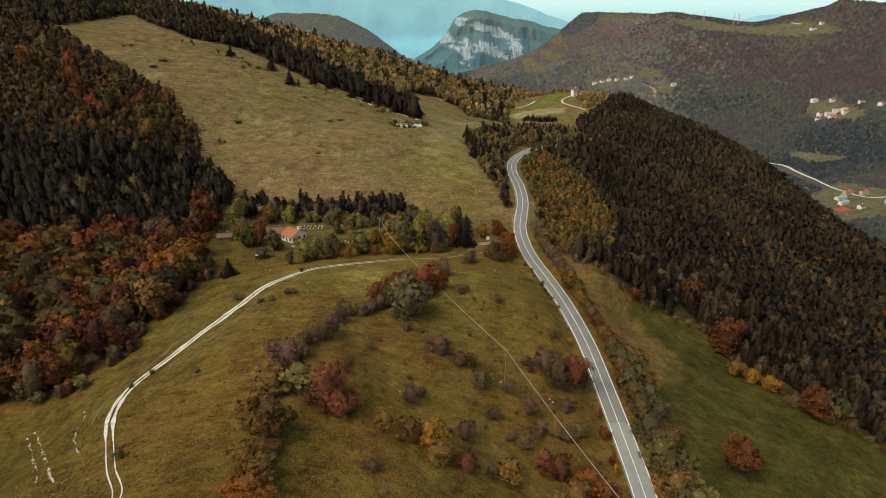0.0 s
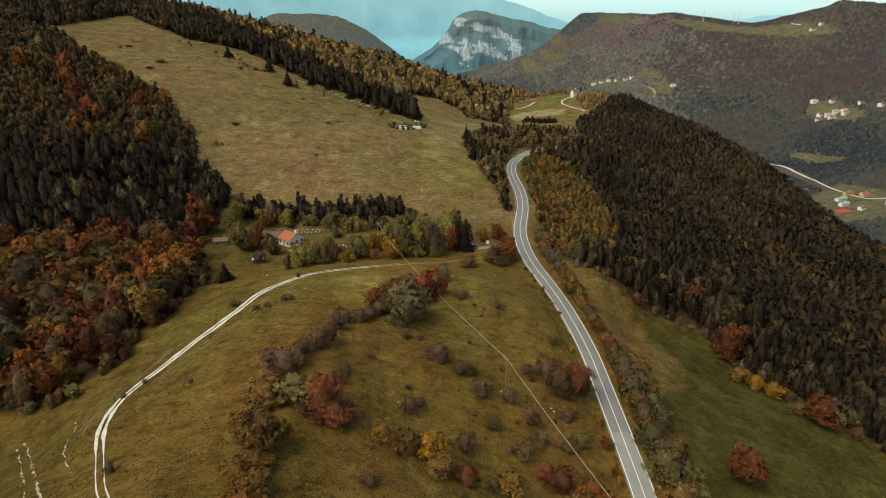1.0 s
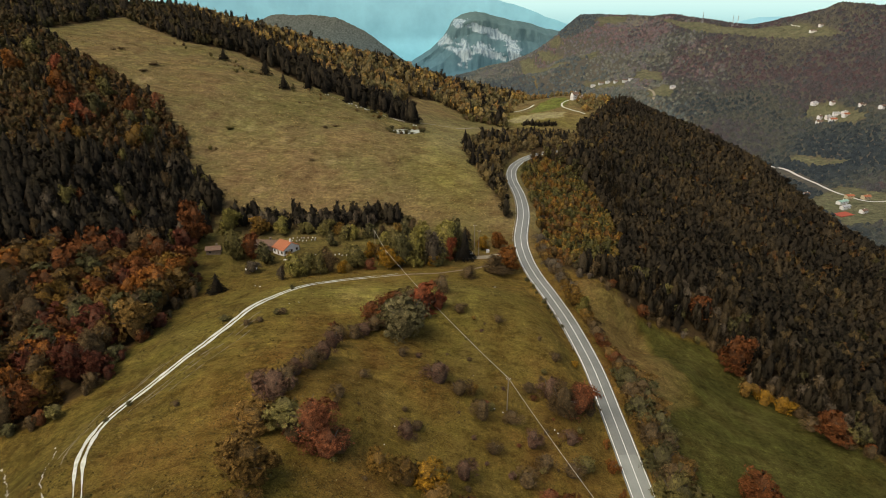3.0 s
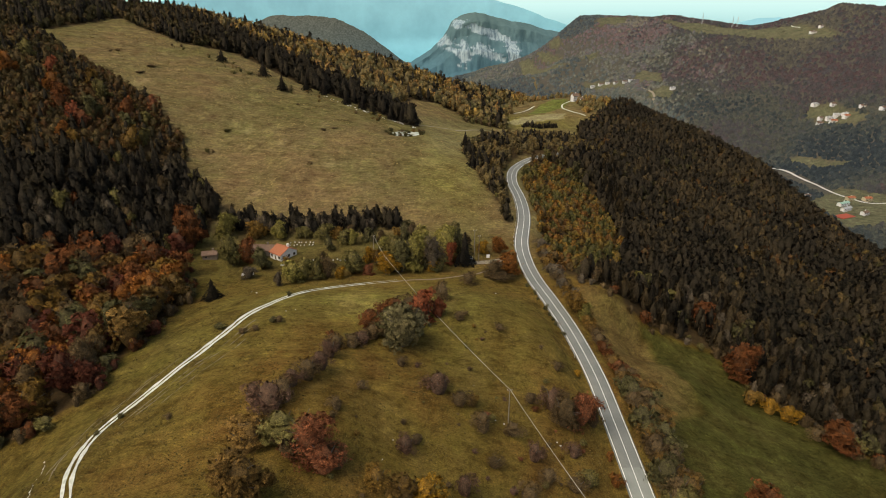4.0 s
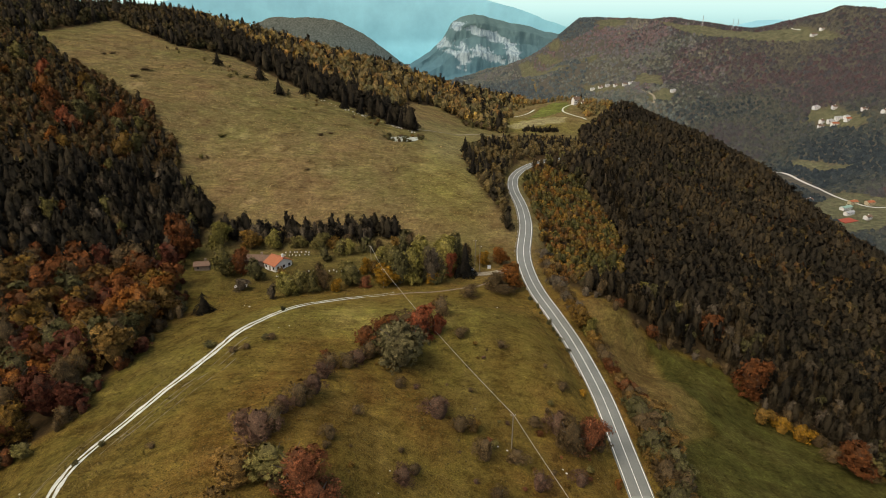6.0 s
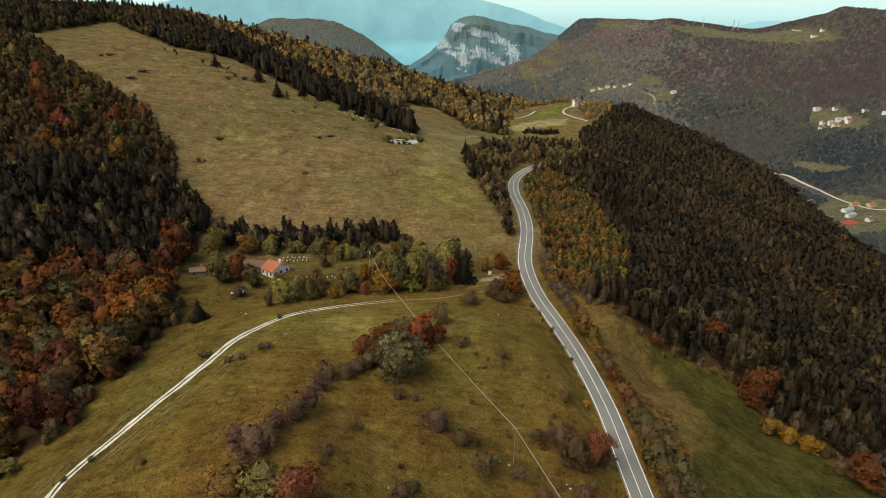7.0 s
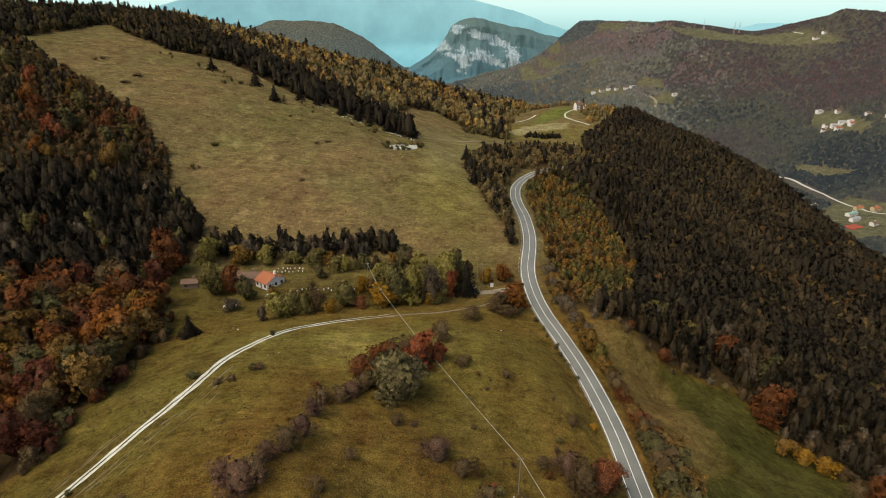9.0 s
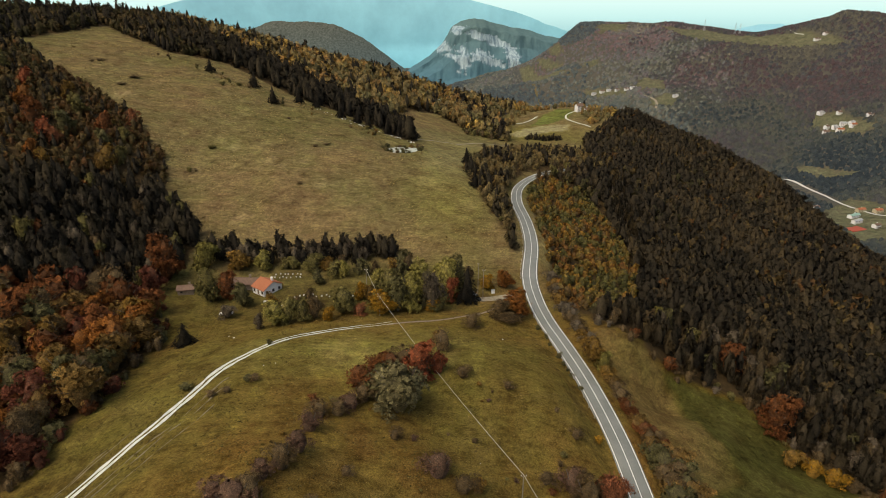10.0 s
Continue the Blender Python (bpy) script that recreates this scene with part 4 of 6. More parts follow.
for x, y, h in zip(X[near], Y[near], sz[near]):
    if pr.random() < 0.8:
        plant("fir" if pr.random() < 0.3 else "larch", "spruce_tree", x, y, h, h * pr.uniform(0.55, 0.75), M_CONE, "tall dark green spruce in dense hillside woodland", "spruce tree", "spruces of the hillside wood")
    else:
        plant("broad", "autumn_tree", x, y, h * 0.8, h * 0.55, TONES[pr.choice(["umber", "rust", "twig", "olive"])], "brown broadleaf tree between dark spruces", "tree", "trees between the spruces")
far = ~near
wood("spruce_wood", "dense dark spruce wood on a hillside", SPRUCES, X[far], Y[far], sz[far], tint_field(X[far], Y[far], 40, 8), [M_CONE_J], 8)
X, Y = in_region(LEFT_SCRUB, 5.6, 25)
sz = sizes_of(X, 4, 9, 6)
k = np.random.default_rng(2).random(len(X)) < 0.84
wood("hillside_scrub", "brown and rusty autumn scrub on a hillside", ROUNDS_FAR, X[k], Y[k], sz[k], np.clip(tint_field(X[k], Y[k], 40, 9, 0.3) * 0.5 + 0.14, 0, 1), [M_BROAD_J], 9)
wood("hillside_spruces", "dark spruces scattered through hillside scrub", SPRUCES, X[~k], Y[~k], sz[~k] * 1.3, tint_field(X[~k], Y[~k], 40, 9), [M_CONE_J], 9)
for x, y, h, t in ((-219, 384, 10, "red"), (-212, 380, 9, "redp"), (-214, 361, 8, "orange"), (-206, 358, 7, "ochre"), (-190, 426, 9, "redp"), (-198, 421, 5, "lime"), (-192, 392, 9, "moss"), (-178, 380, 8, "olive"), (-181, 366, 8, "bronze"), (-186, 404, 8, "olive"), (-200, 410, 10, "rust"), (-222, 425, 11, "olive"), (-240, 448, 9, "ochre"), (-250, 420, 12, "orange"), (-214, 395, 12, "moss"), (-270, 455, 10, "red"), (-300, 480, 11, "olive"), (-235, 400, 13, "rust"), (-180, 370, 11, "ochre"), (-290, 440, 13, "orange")):
    plant("broad", "hillside_tree", x, y, h * 1.35, h * 1.2, TONES[t], WORDS[t] + " broadleaf tree standing in hillside scrub", "tree", "trees in the hillside scrub")
X, Y = in_region(TOP_WOOD, 6.0, 26)
k = np.random.default_rng(6).random(len(X)) < 0.75
sz = sizes_of(X, 6, 12, 7)
wood("hilltop_scrub", "brown autumn scrub along the hilltop", ROUNDS_FAR, X[k], Y[k], sz[k], tint_field(X[k], Y[k], 40, 10, 0.25) * 0.36, [M_BROAD_J], 10)
wood("hilltop_spruces", "dark spruces standing along the hilltop", SPRUCES, X[~k], Y[~k], sz[~k] * 1.5, tint_field(X[~k], Y[~k], 40, 10), [M_CONE_J], 10)
X, Y = in_region(RIDGE_CONIFERS, 7.2, 27, None, 0.6)
wood("ridge_spruces", "belt of dark spruces along a meadow ridge", SPRUCES, X, Y, sizes_of(X, 9, 21, 8), tint_field(X, Y, 40, 11), [M_CONE_J], 11)
X, Y = in_region(RIDGE_WOOD, 9.0, 28)
sz = sizes_of(X, 8, 16, 9)
k = np.random.default_rng(3).random(len(X)) < 0.83
wood("ridge_wood", "golden and brown autumn wood behind the ridge", ROUNDS_FAR, X[k], Y[k], sz[k], tint_field(X[k], Y[k], 60, 12, 0.3), [M_GOLDEN_J], 12)
wood("ridge_wood_spruces", "dark spruces scattered in an autumn wood", SPRUCES, X[~k], Y[~k], sz[~k] * 1.35, tint_field(X[~k], Y[~k], 60, 12), [M_CONE_J], 12)
X, Y = in_region(BANK, 5.3, 29)
k = np.random.default_rng(4).random(len(X)) < 0.82
wood("bank_scrub", "olive and brown scrub on the bank above the road", ROUNDS, X[k], Y[k], sizes_of(X[k], 3.5, 9, 10), np.clip(tint_field(X[k], Y[k], 25, 13, 0.25) * 0.5 + 0.1, 0, 1), [M_BANK_J], 13)
wood("bank_spruces", "dark young spruces on the bank above the road", SPRUCES, X[~k], Y[~k], sizes_of(X[~k], 6, 13, 10), tint_field(X[~k], Y[~k], 25, 13), [M_CONE_J], 13)
HAMLET = [(20, 700), (60, 660), (100, 640), (150, 700), (215, 780), (240, 870), (200, 930), (110, 900), (60, 830)]
X, Y = in_region(HAMLET, 9.0, 30, lambda x, y: inside([(62, 650), (80, 630), (150, 640), (155, 690), (168, 720), (170, 850), (120, 850), (100, 830), (88, 780), (80, 720)], x, y) | inside([(20, 700), (66, 640), (72, 700), (60, 760)], x, y))
wood("hamlet_trees", "brown and olive trees round a ridge hamlet", ROUNDS, X, Y, sizes_of(X, 5, 10, 10), tint_field(X, Y, 25, 14, 0.3), [M_GOLDEN_J], 14)

fr = np.random.default_rng(44)
for line, tones, where in (([(-140, 156, 0), (-118, 154, 0), (-106, 166, 0), (-104, 195, 0), (-103, 222, 0), (-106, 248, 0), (-116, 268, 0)], ["umber", "rust", "olive", "moss", "redd", "umber"], "along the edge of the autumn wood"),
                           ([(62, 250, 0), (80, 243, 0), (100, 243, 0), (116, 243, 0), (124, 232, 0), (132, 217, 0), (146, 205, 0), (161, 180, 0), (184, 140, 0)], ["umber", "umber", "olive", "twig", "rust"], "along the edge of the pine wood")):
    for x, y, _ in smooth(line, 3.4):
        t = tones[int(fr.integers(len(tones)))]
        h = fr.uniform(2.5, 7.0)
        plant("shrub", "edge_shrub", x + fr.uniform(-3, 3), y + fr.uniform(-2, 4), h, h * fr.uniform(0.9, 1.3), TONES[t], WORDS[t] + " shrub " + where, "shrub", "shrubs " + where)
for i in range(26):
    x, y = 186 + fr.uniform(0, 80), 858 + fr.uniform(-8, 40)
    plant("fir", "ridge_fir", x, y, fr.uniform(11, 19), fr.uniform(5.5, 8), M_CONE, "dark fir behind a house on the ridge", "fir tree", "firs behind the ridge house")

for i in range(15):
    x, y = 88 + i * 2.3 + fr.uniform(-0.8, 0.8), 652 + fr.uniform(-3, 3)
    plant("larch", "young_fir", x, y, fr.uniform(5, 8), fr.uniform(5, 6.5), M_CONE, "young dark fir in a row below a mown field", "fir tree", "firs below the mown field")
for i in range(30):
    x, y = 26 + i * 1.45 + fr.uniform(-1.5, 1.5), 640 + i * 0.1 + fr.uniform(-4, 14)
    t = ["moss", "umber", "olive"][i % 3]
    plant("shrub", "lane_shrub", x, y, fr.uniform(5, 9), fr.uniform(6, 9), TONES[t], WORDS[t] + " shrub in a thicket on the meadow ridge", "shrub", "thicket on the ridge")

# ---- the far side of the valley ----
FAR_SIDE = [(420, 560), (1500, 560), (1700, 1500), (1500, 2300), (900, 2700), (420, 2980), (80, 2900), (40, 2500), (60, 1900), (90, 1300), (290, 950)]


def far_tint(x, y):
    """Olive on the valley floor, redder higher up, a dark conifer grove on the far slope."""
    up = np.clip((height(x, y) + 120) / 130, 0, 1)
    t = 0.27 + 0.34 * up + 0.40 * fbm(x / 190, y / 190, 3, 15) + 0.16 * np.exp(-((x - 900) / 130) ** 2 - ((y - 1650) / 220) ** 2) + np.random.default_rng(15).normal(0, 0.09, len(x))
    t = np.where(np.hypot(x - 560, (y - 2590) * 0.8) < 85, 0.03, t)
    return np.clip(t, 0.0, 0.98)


VALLEY_ROAD = [(640, 1230), (671, 1176), (677, 1129), (678, 1074), (670, 1009), (674, 971), (686, 946), (707, 936), (740, 930)]
road_gap = smooth([(x, y, 0) for x, y in VALLEY_ROAD], 12)


def far_clear(x, y):
    """Open plots, and the verge of the valley road and the ground in front of it."""
    k = is_open(x, y)
    for q in road_gap:
        k |= np.hypot(x - q[0] + 9, y - q[1] + 12) < 17
    return k


X, Y = in_region(FAR_SIDE, 6.9, 33, lambda x, y: far_clear(x, y) | (x > 0.80 * y + 40))
k = ~((X < 620) & (Y > 1950) & (np.random.default_rng(6).random(len(X)) < 0.45) & (np.hypot(X - 560, (Y - 2590) * 0.8) > 85))
X, Y = X[k], Y[k]
k = Y < 1500
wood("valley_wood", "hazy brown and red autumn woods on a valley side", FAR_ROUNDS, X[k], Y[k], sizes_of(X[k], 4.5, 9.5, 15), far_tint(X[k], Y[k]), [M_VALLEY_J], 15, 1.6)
X, Y = X[~k], Y[~k]
k = np.random.default_rng(8).random(len(X)) < 0.62
X, Y = X[k], Y[k]
k = X < 660 + 0.12 * (Y - 1500) + 110 * fbm(X / 130, Y / 130, 3, 51) + np.random.default_rng(52).normal(0, 75, len(X))
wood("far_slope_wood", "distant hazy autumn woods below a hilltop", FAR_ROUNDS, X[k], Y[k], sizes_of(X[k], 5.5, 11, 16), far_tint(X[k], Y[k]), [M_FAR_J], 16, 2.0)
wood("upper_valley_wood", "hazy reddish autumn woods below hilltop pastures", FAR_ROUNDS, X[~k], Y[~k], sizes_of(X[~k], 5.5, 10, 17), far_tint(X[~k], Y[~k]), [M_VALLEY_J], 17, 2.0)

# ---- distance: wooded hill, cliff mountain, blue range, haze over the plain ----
# Haze is painted into these colours, and emission lifts them as haze would.
def backdrop(name, c_low, c_high, z_low, z_high, haze_glow, grain=0.004, rock=None, dark=0.75, light=1.2):
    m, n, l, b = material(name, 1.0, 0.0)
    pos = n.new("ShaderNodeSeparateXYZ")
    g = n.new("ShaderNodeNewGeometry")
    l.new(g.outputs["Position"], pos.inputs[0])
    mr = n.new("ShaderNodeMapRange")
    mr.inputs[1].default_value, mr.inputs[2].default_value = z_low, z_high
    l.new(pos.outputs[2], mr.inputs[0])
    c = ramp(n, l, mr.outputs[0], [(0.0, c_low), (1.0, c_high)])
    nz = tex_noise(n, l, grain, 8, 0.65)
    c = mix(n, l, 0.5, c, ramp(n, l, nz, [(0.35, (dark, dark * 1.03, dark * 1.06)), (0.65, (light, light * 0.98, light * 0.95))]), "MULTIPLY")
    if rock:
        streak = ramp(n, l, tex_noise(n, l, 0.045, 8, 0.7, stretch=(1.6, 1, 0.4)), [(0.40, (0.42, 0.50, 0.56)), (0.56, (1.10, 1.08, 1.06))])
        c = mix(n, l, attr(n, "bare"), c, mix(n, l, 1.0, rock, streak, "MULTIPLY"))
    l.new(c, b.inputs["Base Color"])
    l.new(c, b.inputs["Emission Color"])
    b.inputs["Emission Strength"].default_value = haze_glow
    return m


def range_mesh(xs, crest, depth, y0, base, rough, seed, steps=26):
    """A mountain face: from its foot at y0 up to the crest line z(x), with gullies."""
    U, V = np.meshgrid(xs, np.linspace(0, 1, steps))
    top = np.interp(U, crest[0], crest[1]) + rough * 0.25 * fbm(U / 60, U * 0, 4, seed)
    z = base + (top - base) * V ** 1.1 + rough * fbm(U / 160, V * 5, 5, seed) * np.sin(math.pi * np.clip(V, 0, 1))
    y = y0 + depth * V + rough * 2 * fbm(U / 120, V * 3, 4, seed + 3) * (1 - V)
    return np.stack([U, y, z], -1).reshape(-1, 3), grid_faces(len(xs), steps)


v, f = range_mesh(np.linspace(-3600, 1500, 260), ([-3600, -2370, -2168, -1997, -1870, -1744, -1461, -1136, -890, -726, -522, -237, 89, 211, 376, 521, 668, 774, 859, 966, 1200, 1500], [90, 95, 99, 146, 176, 203, 189, 186, 198, 213, 236, 245, 208, 186, 148, 114, 69, 26, 3, -36, -110, -180]), 500, 4300, -420, 9, 3)
nearer = np.minimum(1, 4560 / np.hypot(v[:, 0], v[:, 1]))[:, None]
v = np.array((0, 24, 111)) + (v - np.array((0, 24, 111))) * nearer
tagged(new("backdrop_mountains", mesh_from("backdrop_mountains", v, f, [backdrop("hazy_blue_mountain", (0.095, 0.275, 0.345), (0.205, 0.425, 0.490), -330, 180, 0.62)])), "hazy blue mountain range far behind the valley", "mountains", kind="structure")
xs = np.linspace(-1350, -60, 240)
v, f = range_mesh(xs, ([-1350, -1000, -850, -742, -600, -473, -351, -205, -120, -60], [-150, -30, 30, 70, 66, 56, 4, -102, -160, -210]), 420, 2500, -330, 9, 5, 60)
v[:, 2] += 2.2 * fbm(v[:, 0] / 9, v[:, 2] / 7, 2, 4)
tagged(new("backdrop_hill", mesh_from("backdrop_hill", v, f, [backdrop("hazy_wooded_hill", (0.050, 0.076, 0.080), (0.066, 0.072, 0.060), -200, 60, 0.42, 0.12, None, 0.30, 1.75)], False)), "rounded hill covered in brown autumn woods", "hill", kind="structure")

# the cliff mountain: slopes, two rock bands and a tilted plateau
U, V = np.meshgrid(np.linspace(-330, 900, 300), np.linspace(0, 1, 110))
top = np.interp(U, [-330, -286, -155, -58, 15, 45, 62, 115, 186, 287, 397, 508, 588, 700, 900], [-310, -282, -189, -127, -55, -10, 23, 61, 76, 56, 27, 12, -17, -35, -80]) + 2.5 * fbm(U / 40, U * 0, 3, 6)
prof = np.interp(V, [0, 0.30, 0.36, 0.52, 0.58, 0.66, 0.69, 0.84, 0.87, 1.0], [0, 0.26, 0.30, 0.56, 0.60, 0.70, 0.72, 0.90, 0.92, 1.0])
back = np.interp(V, [0, 0.30, 0.36, 0.52, 0.58, 0.66, 0.69, 0.84, 0.87, 1.0], [0, 200, 222, 240, 268, 320, 335, 350, 375, 520])
z = -330 + (top + 330) * np.clip(prof + 0.02 * fbm(U / 90 + 3, V * 2, 4, 8) * np.sin(math.pi * V), 0, 1.02)
y = 3080 + back + 30 * fbm(U / 70, V * 2, 5, 9) + np.abs(U - 190) * 0.25
# bare rock faces: x, z, half length, half height, fall to the east
bare = np.zeros(U.shape)
for cx, cz, rx, rz, fall in ((94, 18, 34, 22, 0.0), (262, -26, 120, 26, -0.34), (18, -74, 60, 22, 0.1), (128, -120, 42, 58, 0.0), (205, -100, 62, 26, -0.1), (385, -112, 38, 58, -0.15), (285, -140, 60, 20, -0.15), (60, -110, 40, 14, -0.2)):
    d = np.hypot((U - cx) / rx, (z - cz - fall * (U - cx)) / rz) + 0.42 * fbm(U / 30, z / 14, 4, 14) + 0.26 * value_noise(U / 6, z / 50, 18)
    bare = np.maximum(bare, np.clip((1.0 - d) / 0.10, 0, 1))
y = y + bare * 14 * np.abs(value_noise(U / 13, z / 80, 19))
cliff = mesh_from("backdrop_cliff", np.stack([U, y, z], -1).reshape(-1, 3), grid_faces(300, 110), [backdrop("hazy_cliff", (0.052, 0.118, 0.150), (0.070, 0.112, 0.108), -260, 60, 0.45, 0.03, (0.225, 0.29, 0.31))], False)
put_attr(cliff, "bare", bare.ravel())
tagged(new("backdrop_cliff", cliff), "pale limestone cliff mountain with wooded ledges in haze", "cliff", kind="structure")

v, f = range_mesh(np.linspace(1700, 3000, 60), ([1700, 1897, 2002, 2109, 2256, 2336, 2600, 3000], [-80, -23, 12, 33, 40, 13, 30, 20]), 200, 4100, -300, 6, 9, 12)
tagged(new("backdrop_low_hills", mesh_from("backdrop_low_hills", v, f, [backdrop("hazy_far_hills", (0.17, 0.36, 0.43), (0.19, 0.38, 0.45), -200, 90, 0.62)])), "pale low hills beyond the hazy plain", "hills", kind="structure")
ang = np.linspace(-1.25, 1.25, 60)
v = np.vstack([np.c_[np.sin(ang) * 4880, np.cos(ang) * 4880, np.full(60, h)] for h in (-600, -60, 60, 160, 420, 900)])
v[:, :2] *= 1.0
# A glowing sky wall with the haze gradient in its colour.
m, n, l, b = material("hazy_air", 1.0, 0.0)
g, s = n.new("ShaderNodeNewGeometry"), n.new("ShaderNodeSeparateXYZ")
l.new(g.outputs["Position"], s.inputs[0])
mr = n.new("ShaderNodeMapRange")
mr.inputs[1].default_value, mr.inputs[2].default_value = -60, 260
l.new(s.outputs[2], mr.inputs[0])
c = ramp(n, l, mr.outputs[0], [(0.0, (0.36, 0.68, 0.78)), (0.45, (0.58, 0.93, 1.0)), (1.0, (0.80, 1.08, 1.12))])
l.new(c, b.inputs["Emission Color"])
b.inputs["Base Color"].default_value = (0, 0, 0, 1)
b.inputs["Emission Strength"].default_value = 0.80
tagged(new("backdrop_sky", mesh_from("backdrop_sky", v, grid_faces(60, 6), [m])), "pale overcast sky and haze over a distant plain", "sky", kind="structure")

# ---- single shrubs and trees: x, y, height, width, tone ----
HEDGE_WEST = [(-36.6, 87.7, 6.9, 9.3, "orange"), (-40.6, 97.6, 5.3, 7, "ochre"), (-35.7, 95.5, 6.5, 7.8, "bronze"), (-38.7, 102.8, 3.9, 6.5, "bronze"), (-38.6, 109.5, 11, 10.5, "bronze"), (-43, 116.6, 9, 9.1, "bronze"), (-43.8, 128.1, 7.7, 10.5, "bronze"), (-41.8, 132.8, 5.8, 8.7, "umber"), (-36.8, 130.2, 8.8, 10.7, "olive"), (-33.8, 126.4, 4.8, 8.4, "umber"), (-28.9, 126.1, 12, 11.4, "redp"), (-26, 123.5, 7.8, 9.6, "redp"), (-23.6, 125.5, 5.2, 7, "umber"), (-42.1, 142, 8.2, 10.1, "purple"), (-46.7, 144.4, 6.3, 6.5, "purple"), (-39.5, 144.4, 7.1, 7.7, "umber"), (-38.8, 151, 5.5, 5.8, "purple"), (-35.6, 155.1, 6.5, 7.4, "umber"), (-33.6, 162.4, 6.1, 6.8, "purple"), (-33.3, 173.4, 5.8, 6.5, "purple")]
HEDGE_WEST_END = [(-32.5, 181.4, 4.9, 6, "umber"), (-34.5, 185.4, 5.3, 2.3, "rust"), (-28, 184.3, 4.5, 6.1, "umber"), (-25.5, 189.5, 4.5, 7.1, "purple"), (-22.4, 193.9, 5.5, 7.2, "umber"), (-19, 196.7, 7.7, 8.2, "umber")]
THICKET = [(-24.4, 201.4, 7.1, 10, "rust"), (-20.3, 208, 6, 9.4, "rust"), (-11.8, 189.7, 16.4, 16.4, "twigmoss"), (-16.9, 196.7, 10.2, 10.2, "moss"), (-10.6, 209.4, 7.3, 12.8, "umber"), (0.5, 222, 8.1, 8.1, "umber"), (-1.4, 231.7, 4.4, 4.7, "ochre"), (-5.8, 207, 7.1, 8.5, "umber"), (-6.5, 205, 12, 10.5, "red"), (-1, 207.5, 8, 7, "red"), (-15.5, 206, 9, 9.5, "rust")]
SPUR_SHRUBS = [(-21.9, 158.7, 2.5, 4.1, "umber"), (-26.1, 143.3, 3.8, 4.7, "umber"), (-8.7, 138.9, 5.4, 5.9, "purple"), (6.6, 205.4, 2, 5.9, "umber"), (-0.7, 164.5, 7.1, 9.1, "purple"), (5.5, 161.7, 4.6, 7.3, "umber"), (9.2, 162.5, 4.4, 4.6, "ochre"), (11.6, 154, 6.5, 7.1, "umber"), (-3.4, 122.2, 8.2, 8.6, "gold"), (-7.9, 121.6, 7.3, 7.7, "bronze"), (-14.3, 122.7, 6.3, 6.6, "ochre"), (-1.6, 116.4, 5.1, 8.1, "bronze"), (-6.2, 142.7, 2.7, 4.8, "umber"), (5.7, 129.9, 5.9, 6.2, "purple"), (6.1, 117, 6.3, 6.6, "redp"), (17.4, 121.1, 5.8, 8.5, "ochre"), (12.5, 119.1, 3.1, 5.6, "umber"), (-15.5, 105.4, 1.5, 4.9, "umber"), (20.3, 202.7, 1.4, 4.2, "umber"), (-12.1, 176.7, 1.6, 4.9, "umber")]
ROAD_SHRUBS = [(42.1, 166.2, 11.3, 11.3, "redp"), (36.6, 163.8, 10.4, 10.4, "umber"), (33.9, 169.9, 8.2, 8.5, "purple"), (46.3, 169.6, 7.4, 7.4, "umber"), (25.4, 148.3, 5.9, 6, "purple"), (46.8, 192.9, 3.1, 3.1, "gold"), (48.3, 148.2, 4.4, 4.4, "orange"), (48.8, 156.7, 4.3, 2.1, "orange"), (48.8, 137.9, 5.6, 2.6, "orange"), (48.9, 134.5, 4.8, 2.2, "gold"), (31.2, 127.3, 7.7, 9, "rust"), (39, 125.9, 7.6, 10.4, "orange"), (42.4, 121.8, 7.2, 8.8, "rust"), (27.2, 129.3, 5.9, 6.9, "redp"), (35.5, 142, 4.2, 7.1, "umber"), (40.1, 144.8, 3.8, 6, "olive"), (28.5, 142.7, 3.2, 6.5, "umber"), (22, 134.2, 2.7, 7.1, "umber"), (34.3, 119.6, 6.6, 10, "bronze"), (20.1, 155.6, 2.5, 6.9, "umber")]
ROAD_SHRUBS_END = [(38.5, 188, 2.3, 4.8, "umber"), (27.2, 170.6, 2.3, 5.6, "umber"), (13.9, 142.2, 2.2, 5.5, "umber"), (37.5, 153.5, 4.1, 5.9, "purple")]
YARD_TREES = [(-121.3, 293.5, 23.1, 14.9, "rust"), (-108.1, 304.3, 13.9, 12.4, "lime"), (-97.6, 278.1, 15.4, 11.4, "olive"), (-92.6, 304.3, 10.6, 11.9, "ochre"), (-91.2, 281.1, 13.2, 10.1, "rust"), (-81.5, 272.3, 11, 7.9, "moss"), (-84.9, 262.1, 6.1, 8, "twig"), (-81.7, 305.2, 10, 8.8, "lime"), (-68.3, 306, 6.9, 6.8, "olive"), (-58.5, 304.5, 9.2, 10.4, "olive"), (-51.2, 303.2, 6.6, 8.3, "ochre"), (-43.1, 296.1, 8.7, 5.6, "lime"), (-67.6, 247, 7.1, 4.6, "twig"), (-62, 248.5, 10.8, 9.9, "lime"), (-57.5, 250.9, 11.5, 9.6, "olive"), (-52.2, 250.6, 10, 7.6, "olive"), (-48, 253.3, 10.5, 8.5, "umber"), (-42.5, 251.2, 5.8, 5.1, "gold"), (-38, 258.4, 11.4, 10, "olive")]
